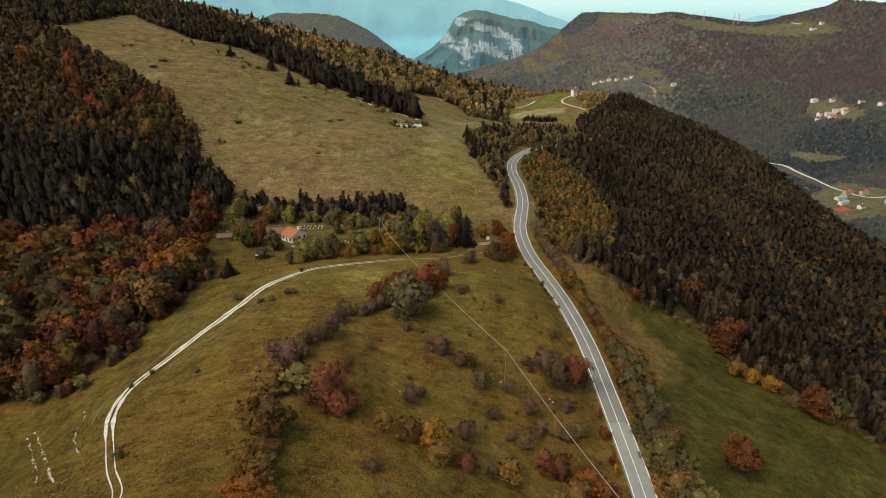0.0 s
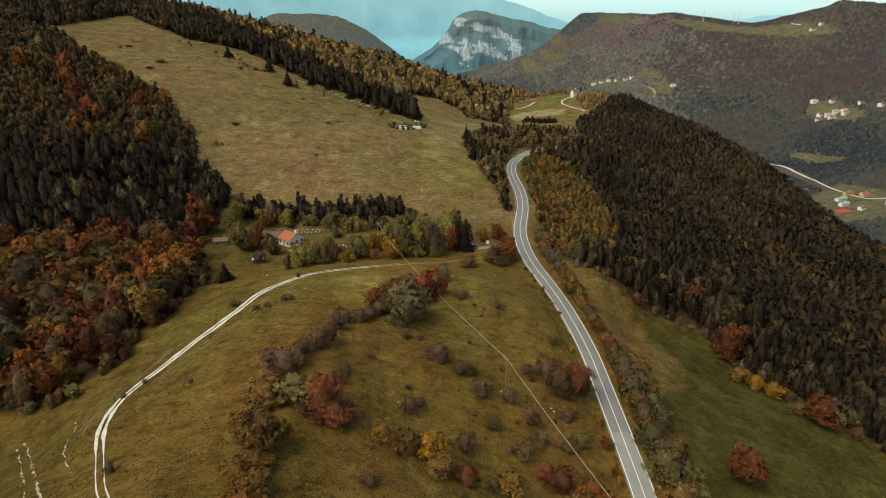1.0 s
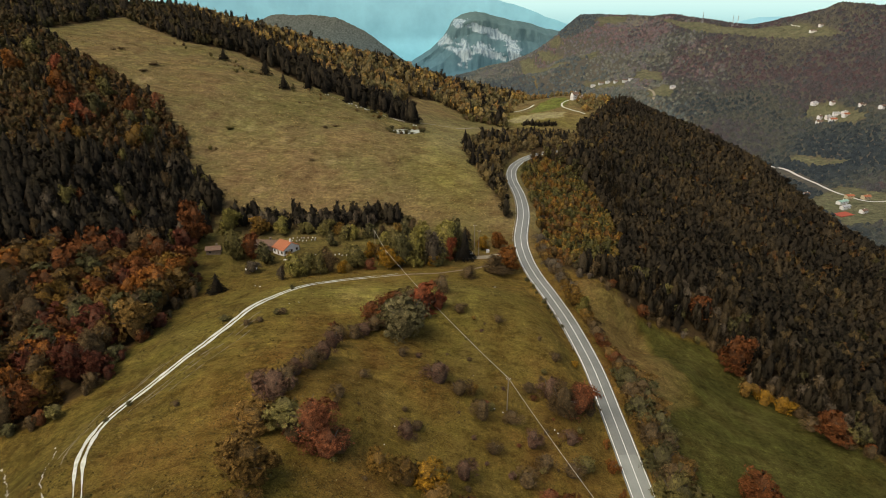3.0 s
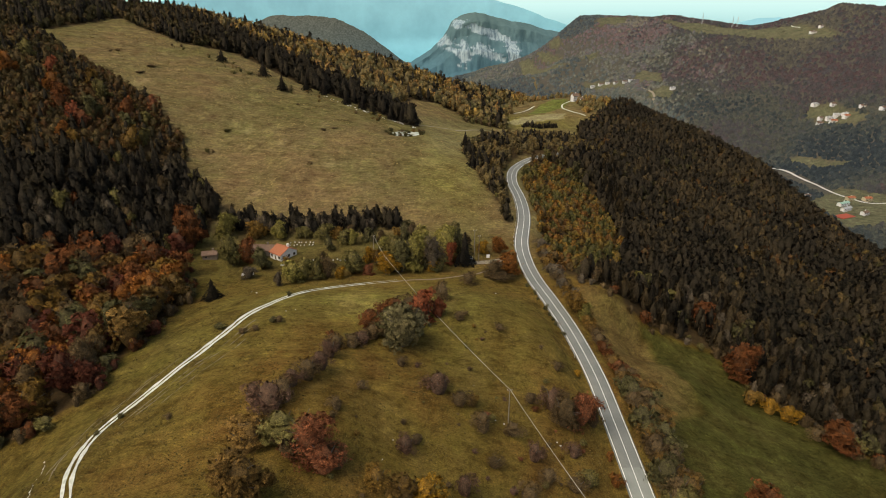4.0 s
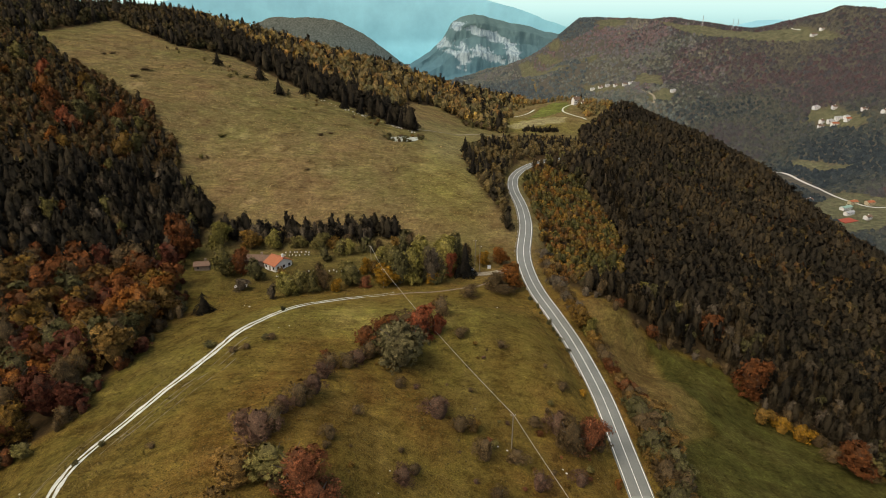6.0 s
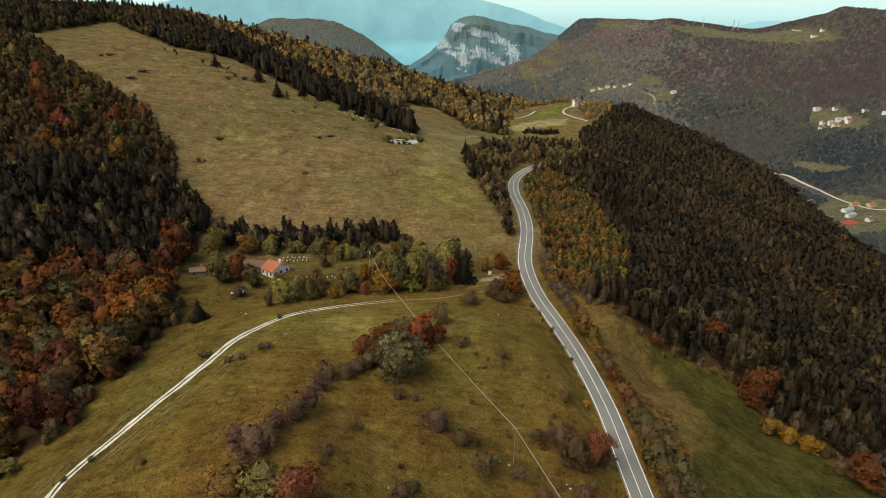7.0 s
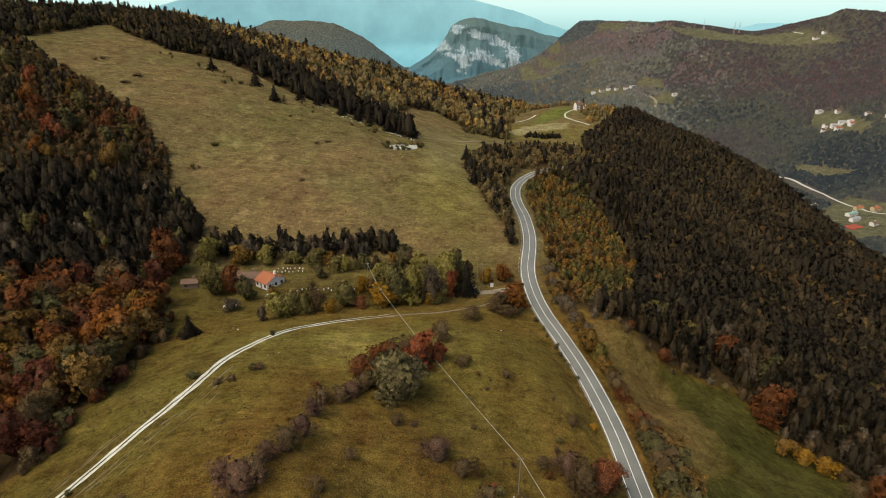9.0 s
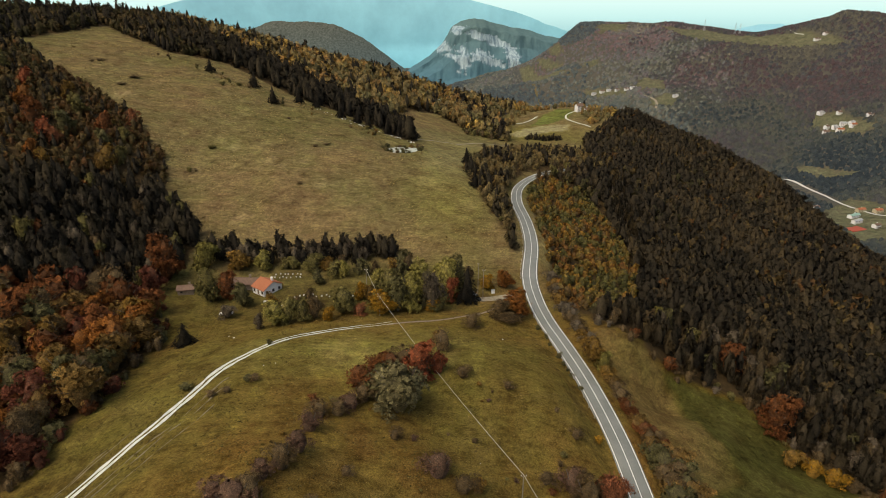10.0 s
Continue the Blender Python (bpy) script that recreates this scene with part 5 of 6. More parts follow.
LANE_TREES = [(-33, 274.6, 8.9, 6.1, "gold"), (-31.2, 256.7, 5.2, 6.5, "redp"), (-22.9, 257.5, 9.9, 12, "gold"), (-27.8, 289.5, 7.8, 5.9, "lime"), (-21.2, 274.4, 14.1, 8.8, "olive"), (-16.5, 260.4, 16.2, 10.1, "moss"), (-11.7, 262.6, 18.2, 11.4, "lime"), (-7.8, 277.2, 16.4, 11.3, "lime"), (-3.6, 262.8, 6.2, 7.1, "gold"), (2.4, 275.9, 18.1, 12.6, "lime"), (-3.1, 262.7, 17.8, 11.1, "twig"), (4, 272.1, 11.6, 7.9, "red"), (7, 283, 15.7, 9.8, "moss"), (12, 286, 9.8, 6.1, "umber"), (20, 283, 6.7, 6.6, "gold"), (27.5, 282.9, 8.8, 8.2, "orange"), (23.2, 257.2, 8.6, 9.6, "umber"), (30.3, 259.3, 11, 10.5, "orange"), (25.8, 255.3, 4.1, 13.7, "umber"), (11.8, 246.1, 5.6, 7.9, "umber")]
FIELD_TREES = [(91, 147, 12.1, 13.4, "rust"), (125, 232, 17.5, 14.9, "rust"), (143, 192, 11.7, 12.9, "rust"), (98, 287, 11.3, 7.6, "lime"), (57, 229, 8.7, 6.2, "lime"), (54, 233, 9.5, 9.1, "ochre"), (107, 272, 9.9, 8.4, "olive"), (120, 262, 11.1, 13.6, "rust")]
TRACK_SHRUBS = [(-88, 144, 1.6, 1.9, "moss"), (-85, 150, 1.6, 2.0, "moss"), (-73, 109, 3.4, 3.1, "olive"), (-74.5, 197, 1.8, 4.2, "moss"), (-65, 191, 1.5, 3.6, "umber"), (-55, 200, 2.5, 4.1, "umber"), (-58, 226, 2.4, 2.3, "moss"), (-69, 144, 1.2, 2.5, "umber"), (-57, 200, 2.2, 3.3, "moss"), (-36, 190, 2.1, 3.2, "rust"), (-61, 193, 1.6, 3.4, "umber")]
for rows, where, group in ((HEDGE_WEST + HEDGE_WEST_END, "in a hedge across the pasture", "hedge shrubs"), (THICKET, "in a thicket on the pasture", "thicket plants"), (SPUR_SHRUBS, "on the grassy spur", "shrubs on the spur"),
                           (ROAD_SHRUBS + ROAD_SHRUBS_END, "on the pasture beside the road", "shrubs beside the road"), (TRACK_SHRUBS, "beside the farm track", "shrubs beside the track")):
    for x, y, h, w, t in rows:
        big = h > 9.5
        plant("tall" if big else "shrub", "pasture_tree" if big else "shrub", x, y, max(h, w * 0.62) * 1.08, w * (1.3 if group == "hedge shrubs" else 1.18), TONES[t], WORDS[t] + (" broadleaf tree " if big else " autumn shrub ") + where, "tree" if big else "shrub", group)
FIELD_BUSHES = [(122, 216, 7.5, 9.5, "ochre"), (128.5, 213, 8.0, 9.5, "gold"), (134.5, 210, 8.0, 10, "gold"), (140, 208, 6.0, 9.0, "umber"), (139, 198, 5.5, 9.0, "umber"), (147, 190, 5.5, 8.0, "umber")]
for x, y, h, w, t in FIELD_BUSHES:
    plant("bush", "field_bush", x, y, h, w, TONES[t], WORDS[t] + " rounded bush at the edge of a green field", "bush", "bushes by the field")
for rows, where, group in ((FIELD_TREES, "at the edge of a green field", "trees by the field"), (YARD_TREES, "in the farmhouse garden", "garden trees"), (LANE_TREES, "beside a lane near the farmhouse", "trees along the lane")):
    for x, y, h, w, t in rows:
        plant("tall", "yard_tree" if rows is not FIELD_TREES else "field_tree", x, y, h, w * 1.15, TONES[t], WORDS[t] + " broadleaf tree " + where, "tree", group)

FIRS = [(-127, 517, 13, 7.5), (-150, 550, 13, 8.5), (-190, 567, 10.5, 8), (-112, 536, 15, 6.5), (-98, 539, 14, 8.5), (-76, 517, 13.5, 7.5), (-63, 512, 11.5, 6.8), (-54, 503, 10.5, 6.6), (21, 407, 9.5, 6.8), (18, 456, 12, 6.2),
        (-93, 240, 9.0, 6.5), (11, 272, 16, 8), (26, 420, 12, 7), (-289, 645, 16, 8), (-251, 628, 11, 7), (-21, 500, 17, 7), (-30, 497, 16, 7), (-39, 496, 14, 7)]
for x, y, h, w in FIRS:
    plant("fir", "fir_tree", x, y, h, w * 1.25, M_CONE, "dark green conical fir standing on dry meadow grass", "fir tree", "firs on the meadow")
for i in range(58):
    x = -106 + i * 1.48 + pr.uniform(-1.6, 1.6)
    y = 314 + pr.uniform(-6, 5) + (4 if i > 48 else 0)
    if i % 5 in (1, 3):
        plant("broad", "garden_tree", x, y, 8 + i % 3, 6, TONES["twig"], "half-bare grey tree in a row of conifers", "tree", "conifer row behind the farmhouse")
    else:
        plant("larch", "fir_tree", x, y, pr.uniform(8, 13), pr.uniform(6.5, 9), M_CONE, "dark green fir in a row behind the farmhouse", "fir tree", "conifer row behind the farmhouse")

MEADOW_SHRUBS = [(-143, 422, 2.6, 7), (-146, 393, 3.5, 4.2), (-143, 394, 2.4, 2.6), (-81, 436, 1.8, 6), (-80, 384, 1.5, 5), (-264, 539, 2.4, 9), (-267, 533, 2.0, 6), (-226, 511, 2.0, 12), (-227, 491, 1.8, 11), (-108, 484, 1.8, 5), (-75, 442, 1.3, 7),
                 (-169, 532, 3.8, 5.5), (-160, 542, 3.6, 5), (-65, 488, 2.4, 5), (31, 380, 3.6, 4), (33, 360, 3.2, 4.4)]
for x, y, h, w in MEADOW_SHRUBS:
    plant("shrub", "shrub", x, y, h, w, TONES["umber" if h < 2.5 else "olive"], "low brown shrub on the dry hillside meadow", "shrub", "shrubs on the meadow")

mer = np.random.default_rng(58)
for i in range(34):
    k = mer.uniform(0, 1)
    x, y = np.interp(k, [0, 0.45, 0.8, 1], [-262, -140, -62, -20]) + mer.uniform(-6, 6), np.interp(k, [0, 0.45, 0.8, 1], [612, 540, 500, 474]) + mer.uniform(-14, 6)
    t = ["umber", "olive", "moss", "bronze"][i % 4]
    w = mer.uniform(2.0, 5.0)
    plant("shrub", "shrub", x, y, w * mer.uniform(0.55, 0.9), w, TONES[t], "small " + WORDS[t] + " shrub along the meadow's upper edge", "shrub", "shrubs on the meadow")
# hedge along the lower side of the road
HEDGE_LINE = smooth([(67, 108, 0), (64.5, 130, 0), (63.5, 150, 0), (63, 175, 0), (61.5, 200, 0), (58, 222, 0), (54, 240, 0), (49, 258, 0), (47.5, 276, 0), (49, 292, 0)], 2.6)
hr = np.random.default_rng(12)
for i, (x, y, _) in enumerate(HEDGE_LINE):
    if y < 150:
        tones, lo, hi = ["bronze", "bronze", "umber", "olive", "moss"], 6.0, 9.5
    elif y < 190:
        tones, lo, hi = ["moss", "moss", "umber", "moss", "bronze"], 6.0, 9.0
    elif y < 212:
        tones, lo, hi = ["umber", "rust", "bronze", "rust"], 4.5, 6.5
    elif y < 236:
        tones, lo, hi = ["ochre", "umber", "bronze", "umber"], 4.0, 6.5
    else:
        tones, lo, hi = ["umber", "twig", "twig", "ochre"], 4.5, 7.0
    for row in range(2 if y < 205 else 1):
        t = hr.choice(tones)
        h = hr.uniform(lo, hi)
        plant("shrub", "hedge_shrub", x + 0.8 + row * 4.6 + hr.uniform(-0.8, 1.2), y + hr.uniform(-1.2, 1.2), h * 1.0, h * hr.uniform(1.25, 1.5), TONES[t], WORDS[t] + " shrub in the hedge below the road", "shrub", "hedge below the road")
for i, (x, y) in enumerate([(41, 240), (38, 250), (40.5, 244), (46, 224), (44, 229), (43.4, 233), (45, 226.5), (47.5, 217)]):
    plant("shrub", "verge_shrub", x - 1.2, y, 1.6 + (i % 3) * 0.6, 2.2 + (i % 2), TONES["moss"], "small green bush growing through the roadside rail", "shrub", "bushes on the verge")
# scattered low shrubs on the spur
sr = np.random.default_rng(17)
for i in range(50):
    x, y = sr.uniform(-45, 46), sr.uniform(98, 215)
    if abs(x - np.interp(y, ROAD_LINE[:, 1], ROAD_LINE[:, 0])) < 9:
        continue
    w = sr.uniform(1.2, 3.4)
    t = sr.choice(["umber", "umber", "purple", "olive", "ochre"])
    plant("shrub", "shrub", x, y, w * sr.uniform(0.45, 0.75), w, TONES[t], "low " + WORDS[t] + " shrub in rough pasture grass", "shrub", "low shrubs in the pasture")

gd = np.random.default_rng(27)
for i in range(58):
    x, y = gd.uniform(-72, 6), gd.uniform(262, 306)
    if i > 39:
        x, y = gd.uniform(-38, -6), gd.uniform(262, 300)
    if (x + 75) ** 2 + (y - 285) ** 2 < 150 or (272 < y < 290 and x < -36):
        continue
    t = gd.choice(["olive", "umber", "twig", "olive", "moss", "umber", "ochre"])
    h = gd.uniform(5, 9)
    plant("plain", "garden_tree", x, y, h, h * gd.uniform(0.8, 1.05), TONES[t], "small " + WORDS[t] + " tree in the farmhouse garden", "tree", "garden trees")
for i in range(24):
    x, y = gd.uniform(4, 47), gd.uniform(100, 172)
    if abs(x - 54) < 8 or (x - 19) ** 2 + (y - 160) ** 2 < 20:
        continue
    w = gd.triangular(1.2, 2.0, 4.0)
    t = gd.choice(["umber", "rust", "purple", "redp", "ochre", "umber", "olive"])
    plant("shrub", "shrub", x, y, w * gd.uniform(0.5, 0.8), w, TONES[t], WORDS[t] + " scrub bush in rough pasture above the road", "shrub", "scrub above the road")

# ---- built things ----
def mesh_any(name, verts, faces, mat):
    me = bpy.data.meshes.new(name)
    me.from_pydata([tuple(v) for v in verts], [], [tuple(f) for f in faces])
    me.materials.append(mat)
    me.update()
    return me


def box(x0, x1, y0, y1, z0, z1):
    v = [(x, y, z) for z in (z0, z1) for x, y in ((x0, y0), (x1, y0), (x1, y1), (x0, y1))]
    return v, [(3, 2, 1, 0), (4, 5, 6, 7), (0, 1, 5, 4), (1, 2, 6, 5), (2, 3, 7, 6), (3, 0, 4, 7)]


def boxes(*bs):
    v, f = [], []
    for b in bs:
        bv, bf = box(*b)
        f += [tuple(i + len(v) for i in q) for q in bf]
        v += bv
    return v, f


def part(name, vf, mat, parent, label=""):
    ob = new(name, mesh_any(name, vf[0], vf[1], mat))
    ob.parent = parent
    return tagged(ob, label)


def ground_at(x, y):
    return float(height(x, y)[0])


M_WHITE = plain("white_render", (0.72, 0.71, 0.67), (0.84, 0.83, 0.79), 0.6, 0.9)
M_CREAM = plain("cream_render", (0.50, 0.42, 0.26), (0.60, 0.52, 0.34), 0.6, 0.9)
M_TILE = plain("orange_roof_tiles", (0.30, 0.105, 0.05), (0.42, 0.16, 0.08), 1.5, 0.85, 0.2, 0, 0.06)
M_OLD_TILE = plain("brown_roof_tiles", (0.13, 0.085, 0.06), (0.20, 0.13, 0.09), 1.5, 0.9, 0.2, 0, 0.06)
M_GREYROOF = plain("grey_roof_sheets", (0.30, 0.31, 0.31), (0.42, 0.43, 0.42), 0.8, 0.7)
M_GREENROOF = plain("pale_green_roof", (0.22, 0.36, 0.29), (0.30, 0.44, 0.36), 0.8, 0.7)
M_REDROOF = plain("red_court", (0.30, 0.06, 0.04), (0.38, 0.09, 0.05), 0.4, 0.9)
M_GLASS = plain("dark_glass", (0.02, 0.022, 0.025), (0.035, 0.04, 0.045), 2.0, 0.15, 0.5)
M_WOOD = plain("weathered_wood", (0.16, 0.12, 0.085), (0.27, 0.22, 0.17), 2.5, 0.9, 0.1, 0, 0.02)
M_POLE = plain("grey_pole_wood", (0.17, 0.145, 0.11), (0.26, 0.22, 0.17), 2.5, 0.9, 0.1)
M_STEEL = plain("galvanised_steel", (0.45, 0.46, 0.46), (0.58, 0.59, 0.58), 3.0, 0.45, 0.5, 0.6)
M_CABLE = plain("pale_cable", (0.40, 0.37, 0.31), (0.50, 0.47, 0.40), 3.0, 0.6)
M_STONE = plain("pale_limestone", (0.42, 0.41, 0.37), (0.62, 0.60, 0.55), 1.2, 0.95, 0.1, 0, 0.05)
M_EARTH = plain("pale_earth", (0.20, 0.17, 0.12), (0.32, 0.28, 0.20), 0.8, 0.95, 0.1, 0, 0.04)
M_RUBBER = plain("tyre_rubber", (0.02, 0.02, 0.02), (0.035, 0.035, 0.035), 5.0, 0.9)
M_CARPAINT = plain("white_car_paint", (0.70, 0.71, 0.71), (0.78, 0.79, 0.79), 0.7, 0.25, 0.5)


def house(name, x, y, turn, w, d, h, rise, wall, roof_mat, label, group="", storeys=1, rows=3, category="house", sink=1.5, eave=0.55):
    """A gabled house, front along its own x, ridge parallel to the front."""
    top = new(name)
    top.matrix_basis = pose(x, y, ground_at(x, y), 0, 0, turn)
    a, b = w / 2, d / 2
    v = [(-a, -b, -sink), (a, -b, -sink), (a, b, -sink), (-a, b, -sink), (-a, -b, h), (a, -b, h), (a, b, h), (-a, b, h), (-a, 0, h + rise), (a, 0, h + rise)]
    part("wall", (v, [(0, 1, 5, 4), (1, 2, 6, 9, 5), (2, 3, 7, 6), (3, 0, 4, 8, 7), (3, 2, 1, 0), (4, 5, 9, 8), (8, 9, 6, 7)]), wall, top)
    s = rise / b
    e, g, t = eave, eave * 0.8, 0.22
    rv, rf = [], []
    for sy in (-1, 1):
        k = len(rv)
        for xx in (-a - g, a + g):
            rv += [(xx, sy * (b + e), h - e * s + 0.03), (xx, 0, h + rise + 0.03), (xx, 0, h + rise + t + 0.03), (xx, sy * (b + e), h - e * s + t + 0.03)]
        rf += [(k, k + 1, k + 2, k + 3), (k + 4, k + 7, k + 6, k + 5), (k, k + 4, k + 5, k + 1), (k + 3, k + 2, k + 6, k + 7), (k, k + 3, k + 7, k + 4), (k + 1, k + 5, k + 6, k + 2)]
    roof = part("roof", (rv, rf), roof_mat, top)
    part("ridge_cap", boxes((-a - g, a + g, -0.16, 0.16, h + rise + t - 0.02, h + rise + t + 0.12)), roof_mat, roof)
    ch = part("chimney", boxes((a * 0.3, a * 0.3 + 0.8, b * 0.25, b * 0.25 + 0.8, h + rise * 0.3, h + rise + 0.9), (a * 0.3 - 0.12, a * 0.3 + 0.92, b * 0.25 - 0.12, b * 0.25 + 0.92, h + rise + 0.9, h + rise + 1.05)), wall, top)
    each = h / storeys
    for st in range(storeys):
        z0 = st * each + each * 0.32
        z1 = z0 + each * 0.42
        for i in range(rows):
            cx = -a + w * (i + 0.5) / rows
            if st == 0 and i == rows // 2:
                part("door", boxes((cx - 0.55, cx + 0.55, -b - 0.05, -b + 0.1, 0, 2.1)), M_WOOD, top)
                continue
            win = part("window", boxes((cx - 0.6, cx - 0.5, -b - 0.06, -b + 0.1, z0, z1), (cx + 0.5, cx + 0.6, -b - 0.06, -b + 0.1, z0, z1), (cx - 0.5, cx + 0.5, -b - 0.06, -b + 0.1, z1 - 0.1, z1), (cx - 0.7, cx + 0.7, -b - 0.14, -b + 0.1, z0 - 0.1, z0)), M_WOOD, top)
            part("pane", boxes((cx - 0.5, cx + 0.5, -b - 0.02, -b + 0.05, z0, z1 - 0.1)), M_GLASS, win)
        n = max(2, int(d / 3))
        for i in range(n):
            cy = -b + d * (i + 0.5) / n
            win = part("window", boxes((a - 0.1, a + 0.06, cy - 0.6, cy - 0.5, z0, z1), (a - 0.1, a + 0.06, cy + 0.5, cy + 0.6, z0, z1), (a - 0.1, a + 0.06, cy - 0.5, cy + 0.5, z1 - 0.1, z1), (a - 0.1, a + 0.14, cy - 0.7, cy + 0.7, z0 - 0.1, z0)), M_WOOD, top)
            part("pane", boxes((a - 0.05, a + 0.02, cy - 0.5, cy + 0.5, z0, z1 - 0.1)), M_GLASS, win)
    return tagged(top, label, category, group)


house("farmhouse", -75.5, 287, -38, 8.0, 9.5, 3.0, 2.4, M_WHITE, M_TILE, "small white farmhouse with an orange tiled gable roof", rows=3)
house("barn", -86.5, 291, -4, 12.5, 6.5, 2.4, 1.5, M_WOOD, M_OLD_TILE, "low wooden barn with a brown tiled roof", rows=4, category="barn")
house("shed", -110, 285, 10, 6.5, 4.5, 2.2, 1.0, M_WOOD, M_OLD_TILE, "small brown-roofed wooden shed among trees", rows=2, category="shed")
house("ridge_villa", 171, 803, 20, 8, 7, 7.0, 2.6, M_WHITE, M_OLD_TILE, "large white three-storey house on a green ridge", storeys=3, rows=4)
house("ridge_villa_annex", 178, 794, 20, 6, 6, 3.6, 1.8, M_WHITE, M_OLD_TILE, "white two-storey annex beside a large house", storeys=2, rows=3)
for x, y, t, rm, w in ((-5, 790, 20, M_GREYROOF, 10), (8, 786, -10, M_GREYROOF, 9), (19, 806, 30, M_GREYROOF, 11), (47, 818, 15, M_TILE, 12), (58, 728, 10, M_GREYROOF, 7), (36, 842, 30, M_OLD_TILE, 10)):
    house("hamlet_house", x, y, t, w, 8, 4.2, 2.2, M_WHITE, rm, "pale rendered house half hidden by ridge trees", "hamlet houses", 2, 3)
vr = np.random.default_rng(5)
for x, y, t in ((851, 1412, 10), (874, 1384, 0), (838, 1360, 20), (850, 1350, 0), (862, 1342, -15), (848, 1330, 30), (866, 1322, 10), (840, 1316, 0), (858, 1305, 15), (884, 1300, 0), (900, 1262, 20), (826, 1338, -10)):
    house("village_house", x, y, t, vr.uniform(9, 15), vr.uniform(8, 10), vr.uniform(4.5, 6.5), 2.4, M_WHITE, [M_OLD_TILE, M_GREYROOF, M_TILE][int(vr.integers(3))], "pale house in a village across the valley", "village houses", 2, 4)
for x, y, t in ((624, 1684, 0), (500, 1955, 10), (516, 1940, 0), (534, 1915, 15), (552, 1880, 0), (566, 1862, 10), (480, 1975, 0), (1022, 1775, 0), (1048, 1785, 12)):
    house("far_house", x, y, t, vr.uniform(11, 19), 9, vr.uniform(4.5, 6), 2.0, M_WHITE, [M_GREYROOF, M_OLD_TILE][int(vr.integers(2))], "distant pale house beside open fields", "distant houses", 2, 5)
for x, y, t, w, d, wm, rm, lb in ((672, 966, 10, 18, 10, M_CREAM, M_TILE, "yellow building with an orange tiled roof"), (694, 958, 10, 17, 11, M_CREAM, M_TILE, "ochre building with an orange roof"), (646, 942, 25, 28, 10, M_WHITE, M_GREENROOF, "long hall with a pale green roof"),
                                  (636, 918, 25, 24, 9, M_WHITE, M_GREYROOF, "long white hall with a grey roof"), (650, 895, 20, 14, 10, M_WHITE, M_OLD_TILE, "white house on the valley floor"), (700, 905, 0, 16, 10, M_WHITE, M_GREYROOF, "white house on the valley floor"),
                                  (592, 990, 5, 16, 10, M_WHITE, M_OLD_TILE, "small house by a valley road"), (612, 985, 5, 12, 9, M_WHITE, M_OLD_TILE, "small house by a valley road"), (720, 930, 10, 16, 12, M_WHITE, M_TILE, "white house with an orange roof")):
    house("valley_building", x, y, t, w * 0.75, d * 0.75, 4.6, 1.8, wm, rm, lb, "valley buildings", 2, 5, "building")
court = tagged(new("sports_court", mesh_any("sports_court", *box(-14, 14, -8, 8, -6, 0.4), M_REDROOF)), "flat red sports court on the valley floor", "sports court")
court.matrix_basis = pose(618, 892, ground_at(618, 892), 0, 0, 20)


def pale_strip(name, pts, width, mat, label, lift=0.35, category="road"):
    line = smooth([(x, y, 0) for x, y in pts], 4.0)
    v, f = ribbon(line, [-width / 2, 0, width / 2], lift, height)
    return tagged(new(name, mesh_from(name, v, f, [mat])), label, category, kind="structure")


pale_strip("road_valley", VALLEY_ROAD, 4.5, M_STONE, "pale road along the valley floor", 1.2)
pale_strip("road_village", [(560, 1640), (575, 1680), (578, 1730), (560, 1790), (530, 1860)], 6, M_EARTH, "pale road through distant fields", 1.2)
pale_strip("road_hamlet", [(60, 880), (70, 863), (76, 853), (79, 838), (82, 822), (90, 811), (102, 801), (114, 808), (122, 818)], 3.2, M_GRAVEL, "pale lane curving through a ridge hamlet", 0.5)
pale_strip("drive", [(166, 716), (154, 742), (149, 765), (153, 788), (162, 800), (168, 806)], 2.0, M_GRAVEL, "pale drive leading to a house on the ridge", 0.4)
pale_strip("path_ridge", [(-41, 492), (-25, 497), (0, 536), (31, 583), (50, 594), (63, 602)], 2.4, M_EARTH, "pale path along the meadow ridge", 0.2, "path")
pale_strip("path_hill", [(1020, 1840), (1012, 1870), (1020, 1900), (1010, 1930)], 3, M_GRAVEL, "pale lane on a far hilltop", 0.8, "path")
pale_strip("lay_by", [(10, 274), (17, 273.5), (24, 274.5), (32, 277)], 4, M_EARTH, "pale gravel lay-by at the road junction", 0.1, "lay-by")
pale_strip("path_junction", [(31, 274), (20, 263), (8, 256), (-8, 250), (-20, 246)], 1.1, M_WOOD, "bare earth path beside a garden hedge", 0.08, "path")
M_RUT = plain("worn_earth_and_stones", (0.17, 0.14, 0.09), (0.58, 0.57, 0.49), 1.6, 0.95, 0.05, 0, 0.05)
for pts, w in (([(-116, 140), (-109, 131.5), (-102.6, 124), (-95, 115), (-86, 104)], 0.9), ([(-117, 138), (-107, 125.5), (-98, 115), (-93, 108)], 0.7), ([(-101, 141), (-97.5, 135), (-96, 130), (-94, 126), (-90, 119), (-84, 112)], 0.6)):
    line = smooth([(x, y, 0) for x, y in pts], 0.4)
    s = np.arange(len(line))
    half = np.clip(0.12 + value_noise(s / 0.9, s * 0 + w, 21) * 0.5 + value_noise(s / 4.0, s * 0 + w, 22) * 0.45, 0.0, 0.6) * w * 0.7
    line[:, 0] += value_noise(s / 3.0, s * 0 + w, 23) * 0.5
    v, f = ribbon(line, [-half, half * 0.2, half], 0.10, height)
    ob = new("worn_rut", mesh_from("worn_rut", v, f, [M_RUT]))
    ob.parent = track

